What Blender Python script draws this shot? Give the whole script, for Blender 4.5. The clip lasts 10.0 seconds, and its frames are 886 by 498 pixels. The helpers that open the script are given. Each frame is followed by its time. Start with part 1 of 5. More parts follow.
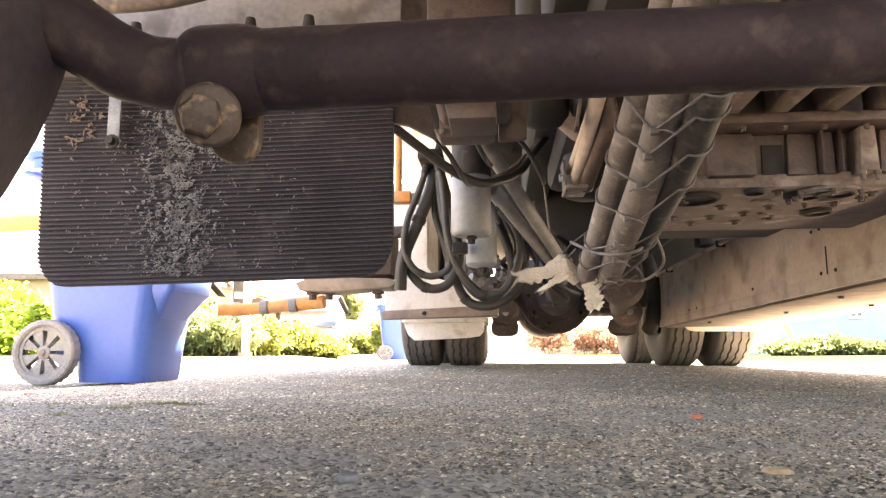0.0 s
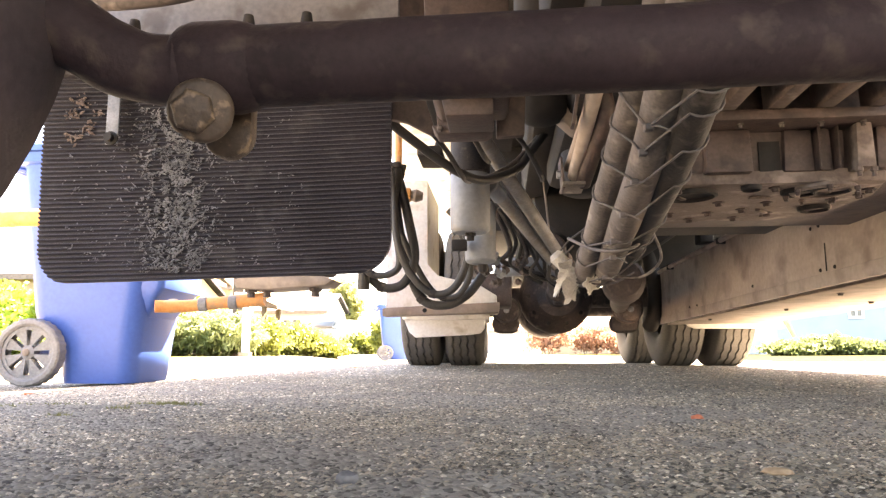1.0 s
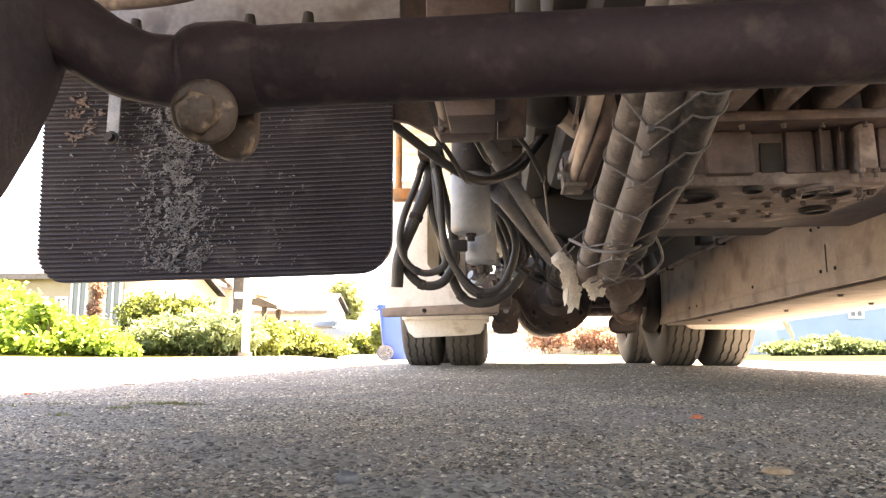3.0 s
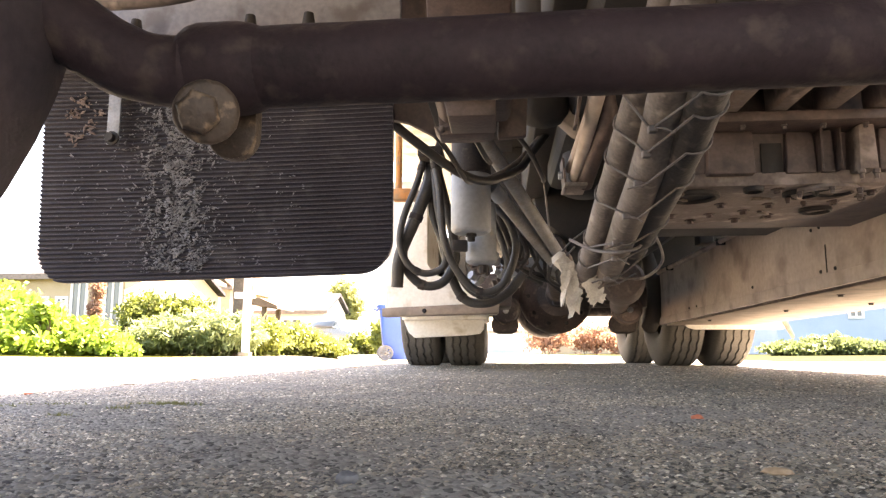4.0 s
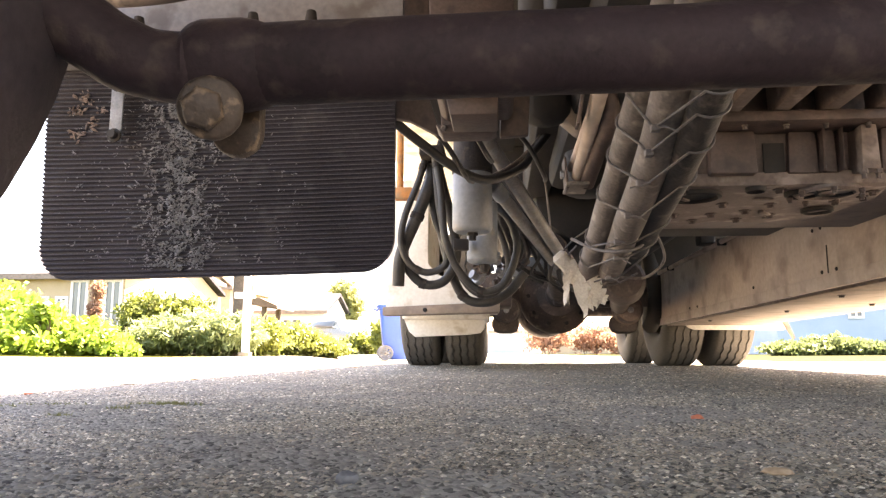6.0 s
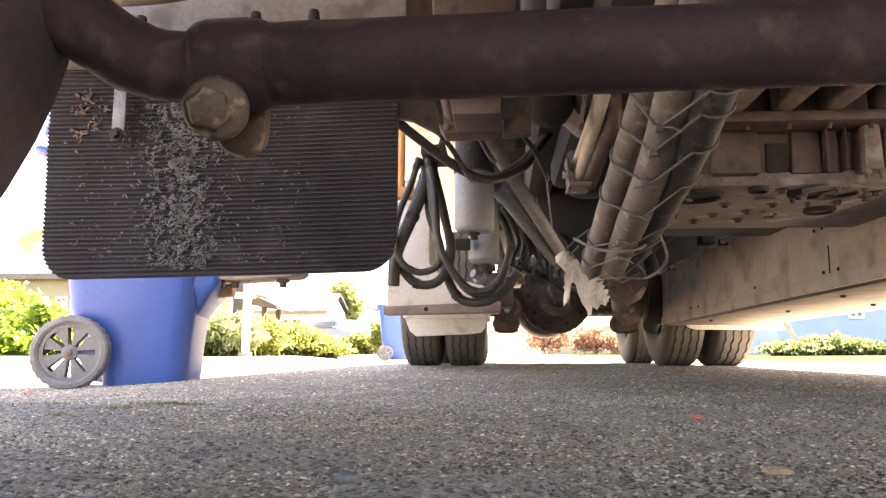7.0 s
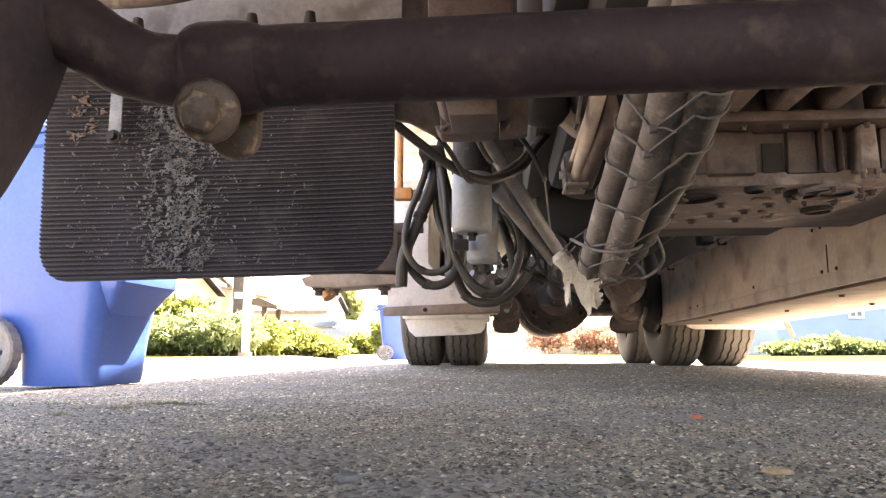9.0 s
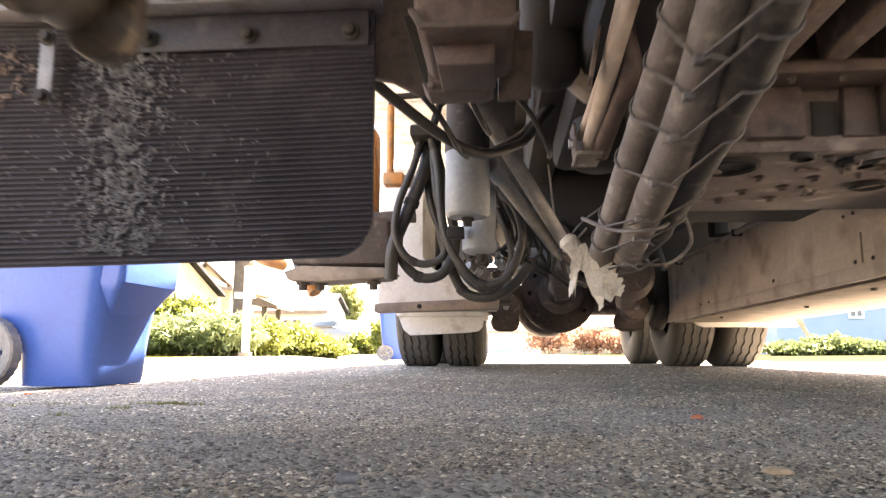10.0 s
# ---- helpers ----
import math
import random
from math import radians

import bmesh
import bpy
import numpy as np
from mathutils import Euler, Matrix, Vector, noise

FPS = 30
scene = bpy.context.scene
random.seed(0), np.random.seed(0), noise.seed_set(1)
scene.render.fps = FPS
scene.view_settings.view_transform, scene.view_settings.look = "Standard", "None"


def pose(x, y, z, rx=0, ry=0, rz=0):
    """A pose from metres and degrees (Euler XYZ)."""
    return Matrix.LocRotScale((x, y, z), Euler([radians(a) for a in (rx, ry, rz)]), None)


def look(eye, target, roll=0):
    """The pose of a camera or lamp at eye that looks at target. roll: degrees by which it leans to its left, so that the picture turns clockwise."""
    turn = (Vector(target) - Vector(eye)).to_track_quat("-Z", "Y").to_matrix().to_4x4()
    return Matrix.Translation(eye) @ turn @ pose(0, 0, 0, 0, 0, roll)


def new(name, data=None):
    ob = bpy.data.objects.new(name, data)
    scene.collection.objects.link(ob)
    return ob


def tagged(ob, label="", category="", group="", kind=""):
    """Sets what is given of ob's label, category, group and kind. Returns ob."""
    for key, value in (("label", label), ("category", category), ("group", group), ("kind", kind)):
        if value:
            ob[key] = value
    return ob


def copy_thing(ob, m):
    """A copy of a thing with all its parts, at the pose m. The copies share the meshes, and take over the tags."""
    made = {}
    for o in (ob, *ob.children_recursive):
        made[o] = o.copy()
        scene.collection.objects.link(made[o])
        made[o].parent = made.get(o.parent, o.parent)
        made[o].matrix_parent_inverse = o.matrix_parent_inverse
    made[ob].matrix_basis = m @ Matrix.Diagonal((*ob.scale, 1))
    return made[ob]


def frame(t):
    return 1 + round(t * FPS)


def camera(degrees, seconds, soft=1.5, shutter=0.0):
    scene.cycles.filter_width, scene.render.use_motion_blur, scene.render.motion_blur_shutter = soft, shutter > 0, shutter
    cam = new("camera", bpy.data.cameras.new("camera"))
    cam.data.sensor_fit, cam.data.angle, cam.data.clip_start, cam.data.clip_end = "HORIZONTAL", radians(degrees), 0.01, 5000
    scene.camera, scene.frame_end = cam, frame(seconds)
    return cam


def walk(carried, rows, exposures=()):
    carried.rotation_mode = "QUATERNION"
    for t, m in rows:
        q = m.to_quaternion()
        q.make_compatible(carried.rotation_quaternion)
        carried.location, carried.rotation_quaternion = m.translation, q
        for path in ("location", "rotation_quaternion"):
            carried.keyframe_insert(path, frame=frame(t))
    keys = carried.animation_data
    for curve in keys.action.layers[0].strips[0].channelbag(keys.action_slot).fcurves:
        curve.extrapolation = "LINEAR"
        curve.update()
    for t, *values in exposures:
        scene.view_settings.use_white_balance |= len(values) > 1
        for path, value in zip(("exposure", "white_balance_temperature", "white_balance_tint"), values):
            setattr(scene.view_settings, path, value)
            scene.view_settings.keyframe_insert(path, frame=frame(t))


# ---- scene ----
cam = camera(64.2, 10.0, soft=1.3, shutter=0.4)
EYE = Vector((0.0, 0.0, 0.09))
VIEW = look(EYE, EYE + Vector((-0.0797, 0.9861, 0.1459)))
walk(cam, [(0.0, VIEW), (10.0, VIEW)], [(0.0, 4.92, 9200, 21), (1.5, 4.80, 9100, 21), (2.5, 4.58, 8800, 21), (4.5, 4.50, 8700, 21), (7.0, 4.48, 8600, 21), (8.5, 4.52, 8500, 21), (9.5, 4.52, 8500, 21), (10.0, 4.50, 8500, 20)])

# ---- light ----
SUN_EL, SUN_AZ = 57.0, 35.0          # degrees; azimuth from +Y towards +X
world = bpy.data.worlds.new("sky")
scene.world = world
world.use_nodes = True
wn = world.node_tree.nodes
sky = wn.new("ShaderNodeTexSky")
sky.sky_type, sky.sun_disc = "NISHITA", False
sky.sun_elevation, sky.sun_rotation = radians(SUN_EL), radians(SUN_AZ)
sky.air_density, sky.dust_density = 1.0, 2.0
world.node_tree.links.new(sky.outputs[0], wn["Background"].inputs[0])
wn["Background"].inputs[1].default_value = 0.06
sun = new("sun", bpy.data.lights.new("sun", "SUN"))
sun.data.energy, sun.data.angle, sun.data.color = 5.0, radians(0.5), (1.0, 0.93, 0.82)
sun_to = Vector((math.sin(radians(SUN_AZ)) * math.cos(radians(SUN_EL)),
                 math.cos(radians(SUN_AZ)) * math.cos(radians(SUN_EL)), math.sin(radians(SUN_EL))))
sun.matrix_world = look((4, 30, 25), Vector((4, 30, 25)) - sun_to)


# ---- materials ----
def material(name, dark, light, rough=0.7, metal=0.0, scale=8.0, fine=120.0, bump=0.3, bump_scale=0.0, dust=None, dust_amount=0.0,
             spec=0.5, each=0.0):
    """Two colours mixed by a broad and a fine noise, with relief; dust settles in patches."""
    m = bpy.data.materials.new(name)
    m.use_nodes = True
    n, link = m.node_tree.nodes, m.node_tree.links.new
    b = n["Principled BSDF"]
    co = n.new("ShaderNodeTexCoord").outputs["Object"]

    def noise_node(s, detail=4.0):
        t = n.new("ShaderNodeTexNoise")
        t.inputs["Scale"].default_value, t.inputs["Detail"].default_value = s, detail
        link(co, t.inputs["Vector"])
        return t.outputs["Fac"]

    def mixed(f, a, c):
        x = n.new("ShaderNodeMix")
        x.data_type = "RGBA"
        link(f, x.inputs["Factor"])
        for value, slot in ((a, 6), (c, 7)):
            if isinstance(value, tuple):
                x.inputs[slot].default_value = (*value, 1)
            else:
                link(value, x.inputs[slot])
        return x.outputs[2]

    def ramp(f, lo, hi):
        r = n.new("ShaderNodeMapRange")
        r.inputs["From Min"].default_value, r.inputs["From Max"].default_value = lo, hi
        link(f, r.inputs["Value"])
        return r.outputs["Result"]

    broad, grain = noise_node(scale), noise_node(fine, 6.0)
    both = n.new("ShaderNodeMath")
    both.operation = "MULTIPLY_ADD"
    link(grain, both.inputs[0])
    both.inputs[1].default_value = 0.5
    half = n.new("ShaderNodeMath")
    half.operation = "MULTIPLY"
    link(broad, half.inputs[0])
    half.inputs[1].default_value = 0.5
    link(half.outputs[0], both.inputs[2])
    colour = mixed(ramp(both.outputs[0], 0.35, 0.65), dark, light)
    if dust:
        amount = ramp(noise_node(scale * 2.3, 8.0), 0.62 - dust_amount * 0.4, 0.72 - dust_amount * 0.2)
        colour = mixed(amount, colour, dust)
    if each:
        info = n.new("ShaderNodeObjectInfo").outputs["Random"]
        hsv = n.new("ShaderNodeHueSaturation")
        val = n.new("ShaderNodeMapRange")
        val.inputs["To Min"].default_value, val.inputs["To Max"].default_value = 1 - each, 1 + each
        link(info, val.inputs["Value"])
        link(val.outputs["Result"], hsv.inputs["Value"])
        link(colour, hsv.inputs["Color"])
        colour = hsv.outputs["Color"]
    link(colour, b.inputs["Base Color"])
    rr = n.new("ShaderNodeMapRange")
    rr.inputs["To Min"].default_value, rr.inputs["To Max"].default_value = max(rough - 0.12, 0.03), min(rough + 0.12, 1.0)
    link(grain, rr.inputs["Value"])
    link(rr.outputs["Result"], b.inputs["Roughness"])
    b.inputs["Metallic"].default_value = metal
    b.inputs["Specular IOR Level"].default_value = spec
    if bump:
        bp = n.new("ShaderNodeBump")
        bp.inputs["Strength"].default_value, bp.inputs["Distance"].default_value = bump, 0.004
        link(noise_node(bump_scale, 6.0) if bump_scale else grain, bp.inputs["Height"])
        link(bp.outputs[0], b.inputs["Normal"])
    return m


def asphalt_material():
    m = material("asphalt", (0.21, 0.197, 0.172), (0.39, 0.368, 0.328), rough=0.75, scale=1.3, fine=90.0, bump=0.0)
    n, link = m.node_tree.nodes, m.node_tree.links.new
    b = n["Principled BSDF"]
    base = b.inputs["Base Color"].links[0].from_socket
    b.inputs["Specular IOR Level"].default_value = 0.3
    co = n.new("ShaderNodeTexCoord").outputs["Object"]
    v = n.new("ShaderNodeTexVoronoi")
    v.inputs["Scale"].default_value = 210
    link(co, v.inputs["Vector"])
    sep = n.new("ShaderNodeSeparateColor")
    link(v.outputs["Color"], sep.inputs[0])
    chip = n.new("ShaderNodeMapRange")
    chip.inputs["From Min"].default_value, chip.inputs["From Max"].default_value = 0.55, 1.0
    link(sep.outputs[0], chip.inputs["Value"])
    mix = n.new("ShaderNodeMix")
    mix.data_type = "RGBA"
    link(chip.outputs["Result"], mix.inputs["Factor"])
    link(base, mix.inputs[6])
    mix.inputs[7].default_value = (0.42, 0.39, 0.34, 1)
    tint = n.new("ShaderNodeMix")
    tint.data_type = "RGBA"
    dark = n.new("ShaderNodeMapRange")
    dark.inputs["From Min"].default_value, dark.inputs["From Max"].default_value = 0.6, 0.95
    dark.inputs["To Max"].default_value = 0.85
    link(sep.outputs[1], dark.inputs["Value"])
    link(dark.outputs["Result"], tint.inputs["Factor"])
    link(mix.outputs[2], tint.inputs[6])
    tint.inputs[7].default_value = (0.05, 0.046, 0.043, 1)
    link(tint.outputs[2], b.inputs["Base Color"])
    bp = n.new("ShaderNodeBump")
    bp.inputs["Strength"].default_value, bp.inputs["Distance"].default_value = 0.7, 0.004
    link(v.outputs["Distance"], bp.inputs["Height"])
    bp.invert = True
    link(bp.outputs[0], b.inputs["Normal"])
    return m


def glass_material(name, tint):
    m = bpy.data.materials.new(name)
    m.use_nodes = True
    b = m.node_tree.nodes["Principled BSDF"]
    b.inputs["Base Color"].default_value = (*tint, 1)
    b.inputs["Roughness"].default_value, b.inputs["Specular IOR Level"].default_value = 0.06, 0.8
    return m


DUST = (0.300, 0.246, 0.215)
ASPHALT = asphalt_material()
CONCRETE = material("concrete", (0.18, 0.16, 0.125), (0.25, 0.225, 0.18), 0.85, scale=2.0, fine=90, bump=0.3)
RUBBER = material("tyre_rubber", (0.075, 0.068, 0.061), (0.135, 0.124, 0.110), 0.85, scale=3, fine=90)
FLAP = material("flap_rubber", (0.0150, 0.0136, 0.0186), (0.039, 0.0360, 0.0465), 0.5, scale=7, fine=150, bump=0.25, dust=(0.050, 0.047, 0.054), dust_amount=0.06, spec=0.3)
DARKSTEEL = material("dark_dusty_steel", (0.040, 0.030, 0.029), (0.100, 0.077, 0.071), 0.7, 0.0, scale=9, fine=90, dust=(0.150, 0.118, 0.102), dust_amount=0.12)
BARSTEEL = material("dark_brown_bar", (0.020, 0.0127, 0.0158), (0.040, 0.0262, 0.0305), 0.72, scale=14, fine=120, dust=(0.060, 0.0435, 0.041), dust_amount=0.18, spec=0.25)
# Frame paint, near black so it also carries the deep shade underneath.
FRAME_SHADE = material("frame_and_shade_black", (0.007, 0.0054, 0.0056), (0.023, 0.0178, 0.0165), 0.75, scale=6, fine=80)
# Road dirt tone; one gearbox boss also takes it as caught light.
ROAD_DIRT_AND_LIT = material("road_dirt_and_lit_cast", (0.100, 0.073, 0.064), (0.180, 0.138, 0.122), 0.85, scale=9, fine=110, dust=(0.260, 0.208, 0.188), dust_amount=0.2)
RUST = material("rusty_bolt", (0.045, 0.031, 0.024), (0.095, 0.067, 0.052), 0.6, 0.2, scale=30, fine=200, dust=(0.230, 0.160, 0.108), dust_amount=0.10)
CAST = material("cast_aluminium", (0.048, 0.032, 0.029), (0.098, 0.067, 0.061), 0.6, 0.1, scale=12, fine=140, dust=(0.042, 0.028, 0.028), dust_amount=0.3)
TAN = material("dusty_tan_paint", (0.235, 0.182, 0.145), (0.320, 0.257, 0.215), 0.7, scale=5, fine=60, dust=(0.19, 0.150, 0.124), dust_amount=0.35)
PANEL = material("dusty_beige_panel", (0.300, 0.246, 0.215), (0.430, 0.355, 0.316), 0.75, scale=3, fine=50, dust=(0.220, 0.177, 0.158), dust_amount=0.3)
WHITE = material("weathered_white_paint", (0.66, 0.63, 0.58), (0.80, 0.78, 0.74), 0.5, scale=4, fine=60, bump=0.1, dust=(0.5, 0.44, 0.36), dust_amount=0.22)
CANISTER = material("grey_white_canister", (0.20, 0.213, 0.230), (0.28, 0.293, 0.310), 0.45, scale=7, fine=80, bump=0.08, dust=(0.30, 0.28, 0.26), dust_amount=0.06)
CONDUIT = material("dusty_grey_conduit", (0.085, 0.068, 0.060), (0.18, 0.147, 0.129), 0.7, scale=16, fine=180, dust=(0.25, 0.212, 0.18), dust_amount=0.16)
# Dark copy of the conduit: black parts, and the bundle's shaded side as colour.
CONDUIT_DARK = material("black_and_shaded_conduit", (0.016, 0.013, 0.0125), (0.045, 0.037, 0.034), 0.75, scale=16, fine=180, dust=(0.09, 0.073, 0.064), dust_amount=0.12)
HOSE = material("black_hose", (0.022, 0.02, 0.019), (0.055, 0.05, 0.046), 0.5, scale=12, fine=200, bump=0.15)
ZIP = material("dusty_cable_tie", (0.070, 0.058, 0.055), (0.150, 0.125, 0.118), 0.6, scale=30, fine=200, bump=0.1)
STEEL = material("galvanised_steel", (0.24, 0.24, 0.25), (0.38, 0.38, 0.39), 0.45, 0.4, scale=14, fine=120, bump=0.1)
ALU = material("dull_aluminium_plate", (0.110, 0.107, 0.122), (0.190, 0.186, 0.207), 0.6, 0.1, scale=5, fine=80, bump=0.15, dust=(0.085, 0.076, 0.080), dust_amount=0.2)
ORANGE = material("worn_orange_paint", (0.50, 0.20, 0.06), (0.68, 0.32, 0.12), 0.6, scale=9, fine=70, dust=(0.35, 0.22, 0.13), dust_amount=0.3)
RAG = material("frayed_tape", (0.42, 0.37, 0.31), (0.60, 0.54, 0.47), 0.9, scale=25, fine=200, bump=0.6)
BLUE = material("blue_plastic", (0.026, 0.085, 0.34), (0.04, 0.115, 0.42), 0.42, scale=3, fine=60, bump=0.06)
GREYPLASTIC = material("grey_plastic", (0.14, 0.14, 0.15), (0.24, 0.24, 0.25), 0.6, scale=12, fine=100, bump=0.2)
STUCCO = material("cream_stucco", (0.46, 0.36, 0.23), (0.56, 0.45, 0.30), 0.9, scale=2, fine=40)
PALEWALL = material("pale_blue_siding", (0.30, 0.40, 0.50), (0.37, 0.47, 0.57), 0.8, scale=1.5, fine=30)
WHITEWALL = material("white_siding", (0.74, 0.73, 0.70), (0.82, 0.81, 0.79), 0.8, scale=1.5, fine=30)
ROOF = material("grey_shingle", (0.040, 0.040, 0.048), (0.075, 0.074, 0.086), 0.95, scale=2.5, fine=25, spec=0.05)
BROWNROOF = material("brown_shingle", (0.15, 0.098, 0.066), (0.24, 0.165, 0.112), 0.9, scale=2.5, fine=25)
GLASS = glass_material("window_glass", (0.10, 0.13, 0.15))
BARK = material("bark", (0.10, 0.072, 0.052), (0.20, 0.152, 0.112), 0.95, scale=6, fine=40, bump=0.8)
TYRE_BLACK = material("black_front_tyre", (0.032, 0.0230, 0.0295), (0.066, 0.050, 0.0595), 0.8, scale=4, fine=90)
CARPAINT = material("silver_car_paint", (0.24, 0.29, 0.32), (0.30, 0.35, 0.38), 0.25, 0.2, scale=2, fine=30, bump=0.0)


def leaf_material(name, dark, light):
    m = material(name, dark, light, 0.55, scale=3.0, fine=25, bump=0.0)
    n, link = m.node_tree.nodes, m.node_tree.links.new
    b = n["Principled BSDF"]
    out = n["Material Output"]
    tr = n.new("ShaderNodeBsdfTranslucent")
    link(b.inputs["Base Color"].links[0].from_socket, tr.inputs["Color"])
    mx = n.new("ShaderNodeMixShader")
    mx.inputs[0].default_value = 0.45
    link(b.outputs[0], mx.inputs[1])
    link(tr.outputs[0], mx.inputs[2])
    link(mx.outputs[0], out.inputs["Surface"])
    return m


LEAF_BRIGHT = leaf_material("bright_leaves", (0.10, 0.20, 0.025), (0.27, 0.37, 0.06))
LEAF_SAGE = leaf_material("sage_leaves", (0.12, 0.16, 0.07), (0.24, 0.29, 0.13))
LEAF_HEDGE = leaf_material("hedge_leaves", (0.10, 0.135, 0.03), (0.22, 0.25, 0.06))
LEAF_RED = leaf_material("red_leaves", (0.30, 0.17, 0.12), (0.42, 0.27, 0.19))
LEAF_LAWN = leaf_material("lawn_hedge_leaves", (0.075, 0.110, 0.042), (0.15, 0.190, 0.080))
GRASS = leaf_material("lawn_grass", (0.020, 0.026, 0.004), (0.042, 0.046, 0.008))
GRASS.node_tree.nodes["Principled BSDF"].inputs["Specular IOR Level"].default_value = 0.03
# Leaf colour paled to hold the far tree's sunlight and haze.
LEAF_PALE = leaf_material("sun_haze_leaves", (0.26, 0.28, 0.10), (0.42, 0.44, 0.19))
MOSS = leaf_material("dry_moss", (0.12, 0.125, 0.05), (0.24, 0.235, 0.11))
ROD = material("dusty_pale_rod", (0.17, 0.158, 0.148), (0.31, 0.293, 0.278), 0.65, scale=14, fine=150, dust=(0.22, 0.19, 0.165), dust_amount=0.25)
GALV = material("galvanised_strap", (0.12, 0.128, 0.145), (0.22, 0.23, 0.255), 0.6, 0.2, scale=25, fine=160, dust=(0.14, 0.125, 0.11), dust_amount=0.15)


# ---- mesh helpers ----
def link_mesh(name, bm, mat, smooth=None):
    me = bpy.data.meshes.new(name)
    bm.normal_update()
    bm.to_mesh(me)
    bm.free()
    me.materials.append(mat)
    if smooth is not None:
        me.polygons.foreach_set("use_smooth", [True] * len(me.polygons))
        me.set_sharp_from_angle(angle=radians(smooth))
    return new(name, me)


def part(name, bm, mat, parent, label="", smooth=35):
    ob = link_mesh(name, bm, mat, smooth)
    ob.parent = parent
    if label:
        tagged(ob, label)
    return ob


def thing(name, label, category, at=(0, 0, 0), group="", kind=""):
    ob = new(name)
    ob.empty_display_size = 0.1
    ob.location = at
    return tagged(ob, label, category, group, kind)


def solid(name, bm, mat, label, category="", group="", kind="", smooth=35):
    return tagged(link_mesh(name, bm, mat, smooth), label, category, group, kind)


def add_box(bm, lo, hi, bevel=0.0, turn=None):
    vs = [bm.verts.new((x, y, z)) for x in (lo[0], hi[0]) for y in (lo[1], hi[1]) for z in (lo[2], hi[2])]
    fs = [bm.faces.new([vs[i] for i in f]) for f in ((0, 1, 3, 2), (4, 6, 7, 5), (0, 4, 5, 1), (2, 3, 7, 6), (0, 2, 6, 4), (1, 5, 7, 3))]
    if bevel:
        edges = list({e for f in fs for e in f.edges})
        got = bmesh.ops.bevel(bm, geom=edges, offset=bevel, segments=2, profile=0.5, affect="EDGES")
        vs = list({v for f in got["faces"] for v in f.verts} | {v for v in vs if v.is_valid})
    if turn is not None:
        c = (Vector(lo) + Vector(hi)) / 2
        bmesh.ops.transform(bm, matrix=Matrix.Translation(c) @ turn @ Matrix.Translation(-c), verts=vs)
    return vs


def box(lo, hi, bevel=0.0, turn=None):
    bm = bmesh.new()
    add_box(bm, lo, hi, bevel, turn)
    return bm


def glide(points, steps=8):
    """A smooth line through the points."""
    p = [Vector(q) for q in points]
    p = [p[0] * 2 - p[1]] + p + [p[-1] * 2 - p[-2]]
    out = []
    for a, b, c, d in zip(p, p[1:], p[2:], p[3:]):
        for i in range(steps):
            t = i / steps
            out.append(0.5 * (2 * b + (c - a) * t + (2 * a - 5 * b + 4 * c - d) * t * t + (3 * b - a - 3 * c + d) * t ** 3))
    return out + [p[-2]]


def add_tube(bm, points, r, seg=12, closed=False, wobble=0.0):
    pts = [Vector(p) for p in points]
    rings, up = [], None
    for i, p in enumerate(pts):
        a = pts[i - 1] if (i or closed) else p
        b = pts[(i + 1) % len(pts)] if (i < len(pts) - 1 or closed) else p
        d = (b - a).normalized()
        if up is None:
            up = Vector((0, 0, 1)) if abs(d.z) < 0.9 else Vector((1, 0, 0))
        side = d.cross(up).normalized()
        up = side.cross(d).normalized()
        rad = r[i] if isinstance(r, (list, tuple)) else r
        rad *= 1 + wobble * noise.noise(p * 40)
        rings.append([bm.verts.new(p + rad * (math.cos(2 * math.pi * k / seg) * side + math.sin(2 * math.pi * k / seg) * up)) for k in range(seg)])
    pairs = list(zip(rings, rings[1:])) + ([(rings[-1], rings[0])] if closed else [])
    for a, b in pairs:
        for k in range(seg):
            bm.faces.new((a[k], a[(k + 1) % seg], b[(k + 1) % seg], b[k]))
    if not closed:
        bm.faces.new(rings[0][::-1])
        bm.faces.new(rings[-1])


def tube(points, r, seg=12, closed=False, wobble=0.0):
    bm = bmesh.new()
    add_tube(bm, points, r, seg, closed, wobble)
    bmesh.ops.recalc_face_normals(bm, faces=bm.faces)
    return bm


def add_lathe(bm, start, end, profile, seg=24):
    """Rings of (distance along, radius) about the line from start to end."""
    a, d = Vector(start), (Vector(end) - Vector(start)).normalized()
    side = d.orthogonal().normalized()
    up = d.cross(side)
    rings = [[bm.verts.new(a + d * s + max(r, 0.0004) * (math.cos(2 * math.pi * k / seg) * side + math.sin(2 * math.pi * k / seg) * up))
              for k in range(seg)] for s, r in profile]
    for p, q in zip(rings, rings[1:]):
        for k in range(seg):
            bm.faces.new((p[k], p[(k + 1) % seg], q[(k + 1) % seg], q[k]))
    bm.faces.new(rings[0][::-1])
    bm.faces.new(rings[-1])


def lathe(start, end, profile, seg=24):
    bm = bmesh.new()
    add_lathe(bm, start, end, profile, seg)
    bmesh.ops.recalc_face_normals(bm, faces=bm.faces)
    return bm


def add_prism(bm, outline, y0, y1):
    """An (x, z) outline pushed from y0 to y1."""
    a = [bm.verts.new((x, y0, z)) for x, z in outline]
    b = [bm.verts.new((x, y1, z)) for x, z in outline]
    bm.faces.new(a)
    bm.faces.new(b[::-1])
    for i in range(len(a)):
        j = (i + 1) % len(a)
        bm.faces.new((a[j], a[i], b[i], b[j]))


